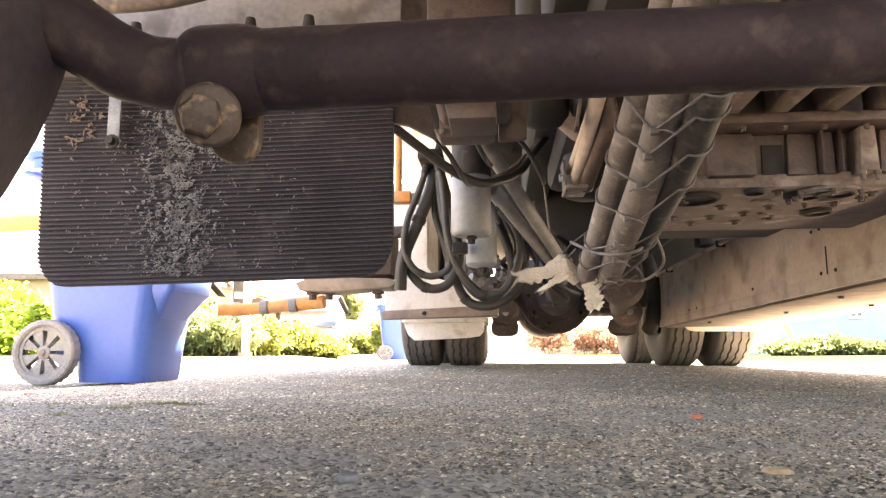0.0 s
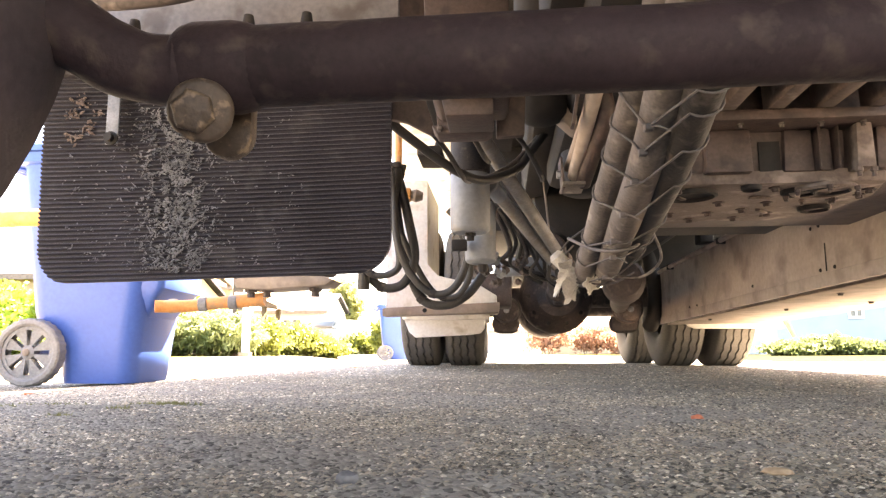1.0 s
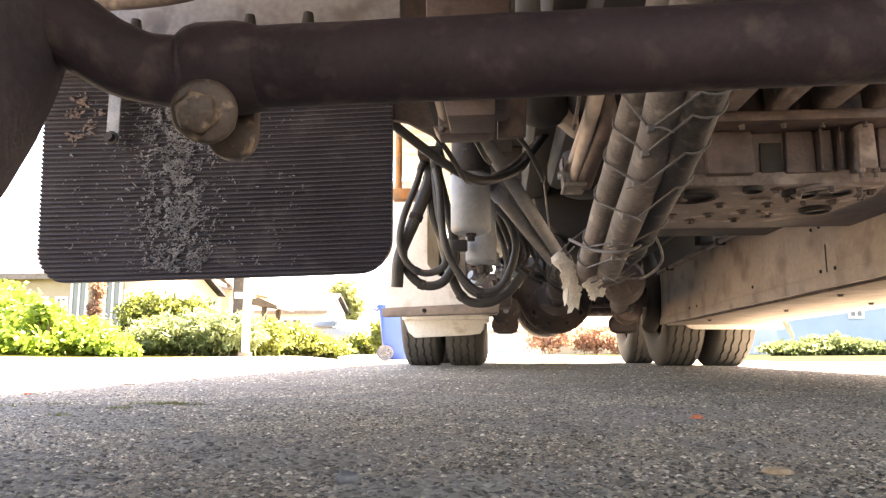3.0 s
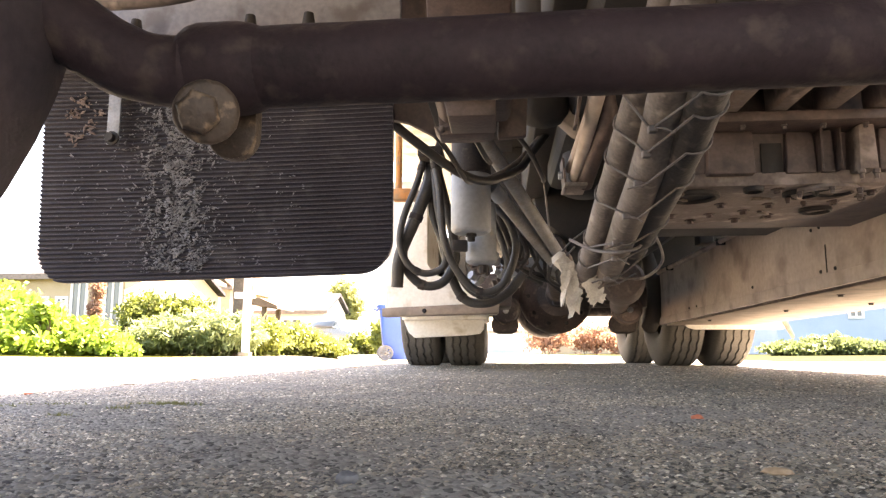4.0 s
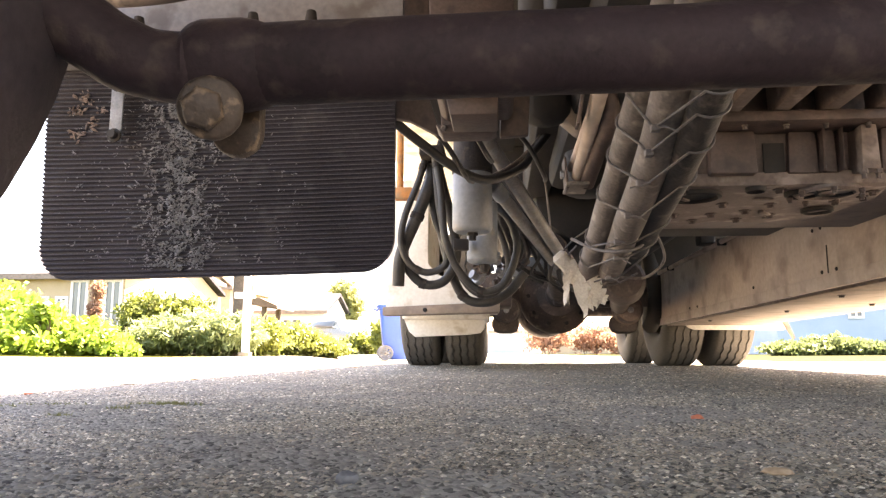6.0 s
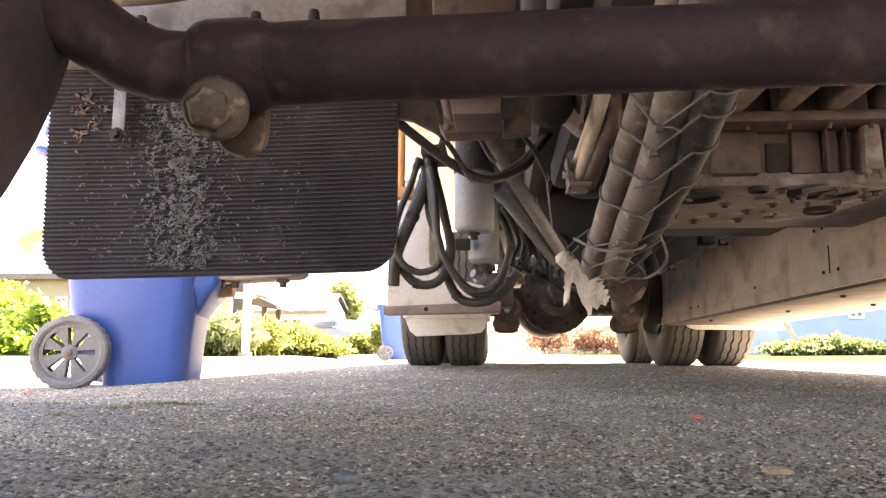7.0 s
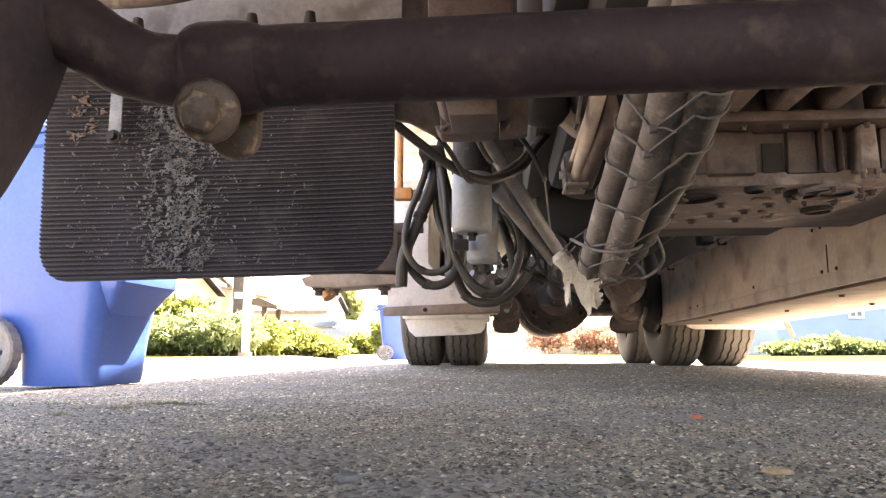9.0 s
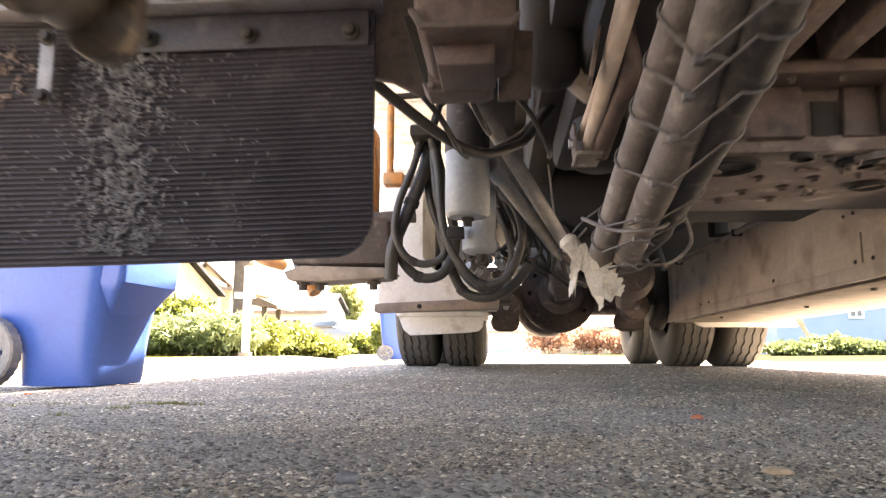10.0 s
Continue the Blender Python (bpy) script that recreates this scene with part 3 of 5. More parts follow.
def build_rear_axle():
    for y in (5.33, 6.68):
        b = tube([(-0.30, y, 0.5), (1.30, y, 0.5)], 0.075, 20)
        axle = part("axle_tube", b, DARKSTEEL, truck, "dark dusty axle tube")
        WHEELS.append((axle, None))
        d = bmesh.new()
        add_lathe(d, (0.41, y - 0.36, 0.50), (0.41, y + 0.3, 0.50), [(0, 0.06), (0.03, 0.085), (0.08, 0.09), (0.1, 0.15), (0.16, 0.18), (0.2, 0.24), (0.26, 0.265), (0.36, 0.27), (0.44, 0.25), (0.52, 0.17), (0.54, 0.1)], 32)
        bmesh.ops.recalc_face_normals(d, faces=d.faces)
        part("differential", d, DARKSTEEL, axle, "round dark differential housing")
        for k in range(10):
            a = 2 * math.pi * k / 10
            h = bmesh.new()
            hexbolt(h, (0.41 + 0.205 * math.cos(a), y - 0.185, 0.50 + 0.205 * math.sin(a)), (0, -1, 0), 0.012, 0.02)
            part("housing_bolt", h, FRAME_SHADE, axle)
    for x, s in ((0.035, -1), (0.835, 1)):
        c = lathe((x, 4.66, 0.37), (x, 5.0, 0.40), [(0, 0.04), (0.02, 0.075), (0.06, 0.088), (0.10, 0.09), (0.105, 0.102), (0.125, 0.102), (0.13, 0.09), (0.22, 0.09), (0.28, 0.06)], 28)
        ch = part("brake_chamber", c, ROAD_DIRT_AND_LIT if s > 0 else DARKSTEEL, truck, "dusty round brake chamber")
        part("chamber_stud", lathe((x, 4.62, 0.37), (x, 4.68, 0.37), [(0, 0.012), (0.02, 0.012), (0.021, 0.02), (0.04, 0.02)], 10), STEEL, ch)
        part("chamber_bracket", box((x - 0.10, 4.86, 0.225), (x + 0.09, 5.0, 0.35), 0.05), DARKSTEEL, truck, "dark cast bracket")
    shaft = part("drive_shaft", lathe((0.20, 2.75, 0.50), (0.40, 4.95, 0.50), [(0, 0.05), (0.04, 0.06), (0.06, 0.045), (0.12, 0.045), (0.14, 0.055), (1.9, 0.055), (1.95, 0.075), (2.05, 0.06), (2.2, 0.06)], 24), DARKSTEEL, truck, "dusty steel drive shaft")
    part("yoke", box((0.35, 4.72, 0.41), (0.45, 4.86, 0.59), 0.02), DARKSTEEL, shaft)
    part("suspension_arm", lathe((0.62, 3.6, 0.46), (0.78, 4.75, 0.40), [(0, 0.09), (0.05, 0.11), (0.2, 0.11), (0.25, 0.07), (1.1, 0.06)], 20), DARKSTEEL, truck)
    # inner guard beside the near right wheel
    g = tube(glide([(0.98, 4.75, 0.78), (1.01, 4.72, 0.52), (1.0, 4.74, 0.34), (0.97, 4.8, 0.24)], 6), [0.05] * 18 + [0.03], 14)
    part("wheel_guard", g, FRAME_SHADE, truck)


build_rear_axle()


def build_panel():
    b = bmesh.new()
    add_box(b, (1.04, 1.25, 0.318), (1.60, 4.92, 0.615), 0.006, pose(0, 0, 0, -0.5))
    tank = part("side_box", b, PANEL, truck, "long dusty beige side box")
    part("bottom_plate", box((1.118, 1.25, 0.292), (1.70, 4.90, 0.317), 0.003, pose(0, 0, 0, -0.5)), TAN, tank, "dusty tan bottom plate")
    part("lower_channel", box((1.034, 1.25, 0.290), (1.056, 4.91, 0.334), 0.004, pose(0, 0, 0, -0.5)), PANEL, tank)
    # Near-black strip filling the gap: its shade is given as colour.
    part("recess", box((1.0575, 1.25, 0.302), (1.1165, 4.90, 0.3165), 0.001, pose(0, 0, 0, -0.5)), FRAME_SHADE, tank, "dark strip standing for the shaded gap behind the lip")
    part("seam", box((1.0370, 2.325, 0.345), (1.0395, 2.3285, 0.435), 0.0), FRAME_SHADE, tank)
    for y, z in ((2.27, 0.352), (2.37, 0.352), (2.42, 0.497), (2.36, 0.497), (3.85, 0.338), (4.0, 0.338), (3.0, 0.36)):
        part("rivet", lathe((1.0395, y, z), (1.03, y, z), [(0, 0.0065), (0.003, 0.006), (0.005, 0.003)], 10), FRAME_SHADE, tank)
    for x, y in ((1.2, 2.6), (1.32, 3.4), (1.2, 4.2), (1.42, 2.1), (1.5, 3.0)):
        part("plate_bolt", lathe((x, y, 0.2955 + 0.0087 * (3.08 - y)), (x, y, 0.25), [(0, 0.014), (0.004, 0.014), (0.006, 0.009), (0.012, 0.009)], 10), FRAME_SHADE, tank)
    pipe = part("side_pipe", tube([(1.012, 4.6, 0.600), (1.012, 1.7, 0.600)], 0.012, 12), PANEL, truck, "thin dusty pipe")
    for y in (4.3, 3.3, 2.3):
        part("pipe_clip", box((0.996, y, 0.584), (1.036, y + 0.02, 0.616), 0.003), FRAME_SHADE, pipe)
    part("stay", box((0.935, 3.35, 0.60), (1.0, 3.45, 0.96), 0.008), FRAME_SHADE, truck)
    b = prism([(1.20, 0.292), (1.23, 0.258), (1.27, 0.246), (1.83, 0.246), (1.86, 0.262), (1.86, 0.32), (1.20, 0.32)], 4.79, 4.81, 0.004)
    part("mud_guard", b, WHITE, truck, "white plastic mud guard edge")
    part("reflector_stay", tube([(1.80, 4.78, 0.60), (1.84, 4.78, 0.30), (1.89, 4.78, 0.19)], [0.02, 0.018, 0.012], 8), TAN, truck)


build_panel()


def build_left_box():
    b = prism([(-0.61, 0.325), (-0.02, 0.325), (-0.02, 0.39), (-0.10, 0.44), (-0.33, 0.50), (-0.385, 0.56), (-0.385, 1.02), (-0.60, 1.02)], 3.72, 4.4, 0.006)
    tank = part("valve_box", b, WHITE, truck, "dusty white steel box")
    part("ledge", prism([(-0.618, 0.283), (-0.01, 0.298), (-0.005, 0.352), (-0.618, 0.326)], 3.66, 3.78, 0.004), TAN, tank, "tan dusty ledge")
    part("bolt", lathe((-0.395, 3.66, 0.312), (-0.395, 3.6, 0.312), [(0, 0.012), (0.004, 0.012), (0.01, 0.008)], 8), FRAME_SHADE, tank)
    g = prism([(-0.615, 0.30), (-0.585, 0.225), (-0.545, 0.190), (-0.20, 0.205), (-0.13, 0.215), (-0.105, 0.245), (-0.10, 0.32), (-0.6, 0.32)], 4.48, 4.52, 0.004)
    part("mud_guard", g, WHITE, truck, "white plastic mud guard edge")
    part("guard_top", box((-0.62, 4.42, 0.30), (-0.08, 5.0, 0.36), 0.01), WHITE, truck)
    part("step_plate", box((-0.16, 3.80, 0.34), (0.06, 4.1, 0.52), 0.015), DARKSTEEL, truck)


build_left_box()


def build_bracket():
    br = part("engine_mount", prism([(-0.122, 0.575), (-0.108, 0.560), (0.018, 0.560), (0.028, 0.575), (0.028, 0.76), (-0.128, 0.76)], 1.20, 1.40, 0.006), CAST, truck, "dusty cast engine mount")
    part("mount_rim", prism([(-0.130, 0.585), (-0.113, 0.556), (0.021, 0.556), (0.034, 0.570), (0.034, 0.580), (0.016, 0.567), (-0.106, 0.567), (-0.122, 0.590)], 1.186, 1.1985, 0.002), DARKSTEEL, br)
    part("mount_neck", prism([(-0.100, 0.5595), (-0.003, 0.5595), (-0.003, 0.524), (-0.092, 0.524)], 1.25, 1.36, 0.004), CAST, br)
    part("cradle_plate", prism([(-0.124, 0.60), (-0.010, 0.60), (-0.013, 0.5465), (-0.120, 0.5465)], 1.402, 1.43, 0.003), CAST, br)
    part("cradle_lip", prism([(-0.130, 0.546), (-0.010, 0.546), (-0.006, 0.534), (-0.020, 0.527), (-0.118, 0.527)], 1.37, 1.43, 0.003), CAST, br, "dusty brown lip")
    part("side_plate", prism([(-0.250, 0.95), (-0.130, 0.95), (-0.130, 0.70), (-0.114, 0.556), (-0.136, 0.551), (-0.193, 0.583), (-0.250, 0.594)], 1.45, 1.47, 0.003), CAST, br)
    part("side_strut", prism([(-0.172, 0.70), (-0.140, 0.70), (-0.100, 0.549), (-0.126, 0.549)], 1.432, 1.449, 0.003), FRAME_SHADE, br)
    part("side_plate", prism([(0.002, 0.68), (0.066, 0.67), (0.060, 0.546), (0.000, 0.542)], 1.45, 1.47, 0.003), CAST, br)
    for x, z in ((-0.112, 0.538), (-0.030, 0.537)):
        part("mount_nut", lathe((x, 1.3695, z), (x, 1.35, z), [(0, 0.007), (0.006, 0.007), (0.008, 0.004)], 6), DARKSTEEL, br)
    part("mount_bolt", lathe((-0.05, 1.2, 0.62), (-0.05, 1.1, 0.62), [(0, 0.014), (0.004, 0.014), (0.005, 0.01), (0.014, 0.009)], 6), DARKSTEEL, br)
    part("rubber_tank", lathe((0.105, 1.56, 0.60), (0.105, 1.56, 1.0), [(0, 0.015), (0.01, 0.04), (0.03, 0.055), (0.06, 0.06), (0.35, 0.06)], 24), FRAME_SHADE, truck, "dark rounded rubber boot")
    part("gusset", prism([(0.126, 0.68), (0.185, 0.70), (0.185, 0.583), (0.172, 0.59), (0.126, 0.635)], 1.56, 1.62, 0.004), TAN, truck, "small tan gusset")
    # Two dark masses added to block light over the gearbox and darken the cavity.
    part("engine_block", box((0.16, 0.72, 0.62), (0.86, 2.3, 0.93), 0.03), FRAME_SHADE, truck, "dark engine mass added to block light above the gearbox")
    part("transmission_housing", prism([(0.10, 0.96), (0.84, 0.96), (0.80, 0.62), (0.62, 0.50), (0.30, 0.50), (0.14, 0.62)], 2.75, 3.75, 0.03), FRAME_SHADE, truck, "dark mass added to fill the cavity at the transmission")
    part("bulkhead", box((-0.10, 3.05, 0.62), (0.80, 3.09, 1.0), 0.01), FRAME_SHADE, truck)
    # slack cable under the mount
    cable = glide([(-0.26, 1.47, 0.615), (-0.19, 1.52, 0.565), (-0.108, 1.6, 0.519), (-0.045, 1.66, 0.503), (0.010, 1.72, 0.525), (0.058, 1.80, 0.570), (0.090, 1.88, 0.63), (0.17, 2.0, 0.76)], 8)
    part("slack_cable", tube(cable, 0.011, 12), HOSE, truck, "slack black cable")
    part("slack_cable", tube([p + Vector((-0.012, 0.014, 0.010 + 0.006 * math.sin(i * 0.2))) for i, p in enumerate(cable)], 0.007, 10), CONDUIT, truck)
    part("thin_rod", tube([(0.156, 2.5, 0.76), (0.166, 2.5, 0.66), (0.180, 2.5, 0.50)], 0.0035, 8), TAN, truck)
    for q in ((-0.17, 1.5, 0.60), (0.02, 1.62, 0.63), (-0.12, 1.46, 0.64)):
        c = Vector(q)
        part("wire_loom", tube(glide([c, c + Vector((0.05, 0.05, -0.045)), c + Vector((0.09, 0.12, -0.10)), c + Vector((0.1, 0.25, -0.08))], 6), 0.006, 8), HOSE, truck)


build_bracket()


def build_filters():
    f = part("filter_canister", lathe((-0.083, 2.06, 0.442), (-0.083, 2.06, 1.0), [(0, 0.05), (0.006, 0.057), (0.012, 0.0595), (0.172, 0.0595), (0.178, 0.057), (0.25, 0.056)], 36), CANISTER, truck, "dusty white cylindrical filter")
    part("filter_head", lathe((-0.083, 2.06, 0.617), (-0.083, 2.06, 1.0), [(0, 0.058), (0.004, 0.061), (0.05, 0.061), (0.055, 0.058), (0.15, 0.056), (0.22, 0.05)], 28), CONDUIT_DARK, f)
    part("drain_plug", lathe((-0.083, 2.06, 0.441), (-0.083, 2.06, 0.4), [(0, 0.017), (0.008, 0.017), (0.009, 0.012), (0.022, 0.012)], 6), FRAME_SHADE, f)
    g = part("filter_canister", lathe((-0.062, 2.36, 0.385), (-0.062, 2.36, 1.0), [(0, 0.03), (0.006, 0.046), (0.014, 0.052), (0.20, 0.052), (0.21, 0.048)], 32), CANISTER, truck, "short dusty white filter")
    part("drain_plug", lathe((-0.055, 2.36, 0.384), (-0.055, 2.36, 0.3), [(0, 0.018), (0.010, 0.016), (0.025, 0.012)], 8), FRAME_SHADE, g)
    part("filter_clamp", box((-0.155, 2.28, 0.425), (-0.105, 2.32, 0.46), 0.004), FRAME_SHADE, g)
    part("filter_bracket", box((-0.12, 2.02, 0.80), (0.05, 2.45, 0.83), 0.004), FRAME_SHADE, truck)
    part("bracket_plate", box((-0.06, 2.02, 0.831), (-0.02, 2.06, 1.0), 0.004), FRAME_SHADE, truck)
    rod = part("diagonal_rod", tube([(-0.075, 1.72, 0.69), (0.239, 2.60, 0.415)], 0.021, 18), ROD, truck, "dusty grey diagonal rod")
    part("rod_end", lathe((0.222, 2.55, 0.435), (0.265, 2.68, 0.39), [(0, 0.03), (0.03, 0.034), (0.10, 0.03)], 16), ROAD_DIRT_AND_LIT, rod)
    rod = part("diagonal_rod", tube([(-0.022, 2.10, 0.595), (0.212, 2.62, 0.405)], 0.020, 18), ROD, truck, "dusty pale grey diagonal rod")
    part("rod_sleeve", lathe((-0.022, 2.1, 0.595), (0.05, 2.26, 0.5365), [(0, 0.02), (0.004, 0.025), (0.07, 0.025), (0.075, 0.021)], 16), CANISTER, rod)
    part("diagonal_rod", tube([(0.0, 2.3, 0.60), (0.19, 2.75, 0.43)], 0.012, 12), CONDUIT_DARK, truck)
    part("cross_pipe", tube(glide([(0.02, 2.80, 0.425), (0.089, 2.75, 0.424), (0.177, 2.74, 0.417), (0.26, 2.75, 0.388)], 5), 0.037, 18), CANISTER, truck, "pale dusty cross pipe")
    part("orange_stanchion", lathe((-0.397, 2.72, 0.735), (-0.397, 2.72, 1.0), [(0, 0.014), (0.26, 0.014)], 14), ORANGE, truck, "slim faded orange post")
    part("stanchion_foot", box((-0.418, 2.69, 0.69), (-0.345, 2.75, 0.735), 0.006), ORANGE, truck)
    part("stanchion_knob", lathe((-0.345, 2.72, 0.71), (-0.30, 2.72, 0.705), [(0, 0.02), (0.02, 0.026), (0.045, 0.016)], 12), TAN, truck)
    part("post_hanger", tube([(-0.397, 2.72, 0.99), (-0.397, 2.72, 1.03), (-0.06, 2.72, 1.04)], 0.012, 10), FRAME_SHADE, truck)
    for i in range(9):
        rr = random.Random(40 + i)
        a = Vector((-0.02 + 0.02 * i, 2.5 + 0.05 * rr.random(), 0.62 - 0.01 * i))
        part("wire_loom", tube(glide([a, a + Vector((0.06, 0.05, -0.10 - 0.05 * rr.random())), a + Vector((0.03 + 0.08 * rr.random(), 0.12, -0.19)), a + Vector((0.16, 0.2, -0.20 - 0.06 * rr.random()))], 6), 0.006 + 0.004 * rr.random(), 8), HOSE if i % 3 else CONDUIT_DARK, truck)
    for i in range(16):
        rr = random.Random(80 + i)
        c = Vector((-0.12 + 0.25 * rr.random(), 2.62 + 0.1 * rr.random(), 0.36 + 0.07 * rr.random()))
        s = rr.uniform(0.012, 0.03)
        part("fitting", lathe(c, c + Vector((rr.uniform(-1, 1), rr.uniform(-1, 0), rr.uniform(-0.5, 0.5))), [(0, s * 0.7), (s * 0.3, s), (s * 1.1, s), (s * 1.12, s * 0.6), (s * 2, s * 0.6)], 8), (DARKSTEEL, ROAD_DIRT_AND_LIT, STEEL)[i % 3], truck)


build_filters()


def along(points, t):
    """The place and direction at a share t of a line."""
    p = [Vector(q) for q in points]
    k = min(int(t * (len(p) - 1)), len(p) - 2)
    f = t * (len(p) - 1) - k
    return p[k].lerp(p[k + 1], f), (p[k + 1] - p[k]).normalized()


STRIPS = []      # (object, fold) of the tape strips that flutter


def build_bundle():
    a = glide([(0.205, 0.72, 0.535), (0.203, 0.95, 0.462), (0.200, 1.20, 0.392), (0.197, 1.45, 0.318), (0.196, 1.66, 0.262)], 6)
    b = glide([(0.222, 0.70, 0.495), (0.226, 0.90, 0.432), (0.231, 1.08, 0.372), (0.235, 1.34, 0.318), (0.240, 1.58, 0.272)], 6)
    c = glide([(0.256, 0.68, 0.478), (0.264, 0.85, 0.421), (0.270, 1.06, 0.370), (0.276, 1.30, 0.333), (0.280, 1.50, 0.31)], 6)
    d = glide([(0.240, 0.72, 0.54), (0.242, 0.95, 0.475), (0.25, 1.2, 0.415), (0.255, 1.5, 0.345)], 6)
    bundle = part("conduit", tube(a, 0.0235, 20, wobble=0.08), CONDUIT, truck, "dusty grey conduit tied in a bundle")
    part("conduit", tube(b, 0.0275, 20, wobble=0.06), CONDUIT, truck, "dusty grey conduit tied in a bundle")
    # The right-hand conduit's shadow is in its darker material.
    part("conduit", tube(c, 0.0255, 20, wobble=0.06), CONDUIT_DARK, truck, "dusty conduit tied in a bundle, coloured dark for its shade")
    part("conduit", tube(d, 0.030, 20), CONDUIT_DARK, truck)
    lines = ((a, 0.0245), (b, 0.0285), (c, 0.0265), (d, 0.031))

    def tie(ts, r=0.0022, tail=0.0):
        mid = sum((along(l, t)[0] for (l, _), t in zip(lines, ts)), Vector()) / 4
        ax = along(b, ts[1])[1]
        u = ax.cross(Vector((0, 0, 1))).normalized()
        v = u.cross(ax)
        pts = []
        for (l, q), t in zip(lines, ts):
            cc = along(l, t)[0]
            for k in range(20):
                an = 2 * math.pi * k / 20
                w = cc + (q + r) * (math.cos(an) * u + math.sin(an) * v)
                pts.append(((w - mid).dot(u), (w - mid).dot(v), (cc - mid).dot(ax)))
        pts.sort()

        def half(seq):
            h = []
            for p in seq:
                while len(h) > 1 and (h[-1][0] - h[-2][0]) * (p[1] - h[-2][1]) - (h[-1][1] - h[-2][1]) * (p[0] - h[-2][0]) <= 0:
                    h.pop()
                h.append(p)
            return h[:-1]
        hull = half(pts) + half(pts[::-1])
        loop = [mid + p[0] * u + p[1] * v + p[2] * ax for p in hull]
        tb = bmesh.new()
        add_tube(tb, loop, r, 6, closed=True)
        seat = along(b, ts[1])[0] + Vector((-0.016, -0.012, -0.026))
        low = min(loop, key=lambda p: (p - seat).length)
        add_box(tb, low - Vector((0.006, 0.007, 0.006)), low + Vector((0.006, 0.007, 0.004)), 0.0015)
        if tail:
            add_tube(tb, glide([low, low + Vector((0.01, -0.02, -0.006)), low + Vector((0.022 * tail, -0.03, -0.016))], 5), r * 0.7, 5)
        bmesh.ops.recalc_face_normals(tb, faces=tb.faces)
        part("cable_tie", tb, ZIP, bundle, "dusty pale cable tie")
    for ts, tail in (((0.27, 0.32, 0.24, 0.3), 1), ((0.35, 0.40, 0.30, 0.4), 0), ((0.44, 0.50, 0.40, 0.5), -1), ((0.56, 0.62, 0.52, 0.62), 1), ((0.73, 0.74, 0.72, 0.75), -1), ((0.84, 0.82, 0.86, 0.84), 1), ((0.97, 0.96, 0.99, 0.95), 1)):
        tie(ts, 0.0019, tail)
    part("tie_clamp", tube(glide([(0.150, 1.50, 0.33), (0.19, 1.42, 0.295), (0.235, 1.36, 0.283), (0.275, 1.38, 0.30), (0.29, 1.42, 0.35)], 6), 0.0035, 8), ZIP, truck)
    part("stray_wire", tube(glide([(0.285, 1.42, 0.36), (0.325, 1.48, 0.33), (0.345, 1.52, 0.285), (0.31, 1.55, 0.252), (0.255, 1.58, 0.255), (0.22, 1.6, 0.235)], 7), 0.0032, 8), CONDUIT, truck)
    part("stray_wire", tube(glide([(0.27, 1.36, 0.335), (0.30, 1.40, 0.36), (0.33, 1.40, 0.40), (0.36, 1.42, 0.43)], 7), 0.002, 6), ZIP, truck)
    part("stray_wire", tube(glide([(0.17, 1.6, 0.33), (0.15, 1.62, 0.30), (0.18, 1.62, 0.255), (0.25, 1.62, 0.243), (0.30, 1.58, 0.265)], 7), 0.0022, 6), ZIP, truck)
    part("stray_wire", tube(glide([(0.12, 1.66, 0.29), (0.155, 1.6, 0.335), (0.19, 1.56, 0.36)], 7), 0.002, 6), HOSE, truck)

    # frayed tape hanging at the lower end, each strip on its own fold
    rng = random.Random(3)
    for (hx, hz), ln, w0, w1, fork in (((0.150, 0.292), 0.115, 0.030, 0.040, 0.35), ((0.147, 0.275), 0.080, 0.020, 0.010, 0.0), ((0.196, 0.252), 0.062, 0.042, 0.036, 0.25)):
        rb = bmesh.new()
        n, across = 12, 5
        front, back = [], []
        for i in range(n + 1):
            f = i / n
            ww = w0 + (w1 - w0) * f
            edge = [rng.uniform(-0.15, 0.15), rng.uniform(-0.15, 0.15)]
            row = []
            for j in range(across + 1):
                g = j / across - 0.5
                x = ww * (g + (edge[0] if j == 0 else edge[1] if j == across else 0))
                tear = 0.30 * ln * f * f * (noise.noise((g * 7 + hx * 50, 2, hz * 40)) - fork * (1 - 4 * abs(abs(g) - 0.25)))
                row.append(Vector((x, 0.010 * math.sin(f * 4 + g * 3 + hx * 90) * f + 0.004 * noise.noise((x * 120, f * 9, hx)), -ln * f - tear)))
            front.append([rb.verts.new(v) for v in row])
            back.append([rb.verts.new(v + Vector((0, 0.0018, 0))) for v in row])
        for i in range(n):
            for j in range(across):
                rb.faces.new((front[i][j], front[i][j + 1], front[i + 1][j + 1], front[i + 1][j]))
                rb.faces.new((back[i][j + 1], back[i][j], back[i + 1][j], back[i + 1][j + 1]))
            rb.faces.new((front[i][0], front[i + 1][0], back[i + 1][0], back[i][0]))
            rb.faces.new((front[i + 1][across], front[i][across], back[i][across], back[i + 1][across]))
        for j in range(across):
            rb.faces.new((front[0][j + 1], front[0][j], back[0][j], back[0][j + 1]))
            rb.faces.new((front[n][j], front[n][j + 1], back[n][j + 1], back[n][j]))
        bmesh.ops.recalc_face_normals(rb, faces=rb.faces)
        STRIPS.append((part("tape_strip", rb, RAG, bundle, "frayed pale tape strip"), (hx, 1.585, hz)))
    part("tape_wrap", lathe((0.128, 1.62, 0.315), (0.185, 1.63, 0.252), [(0, 0.012), (0.01, 0.019), (0.03, 0.017), (0.05, 0.020), (0.075, 0.015)], 14), RAG, bundle, "frayed pale tape wrap")


build_bundle()


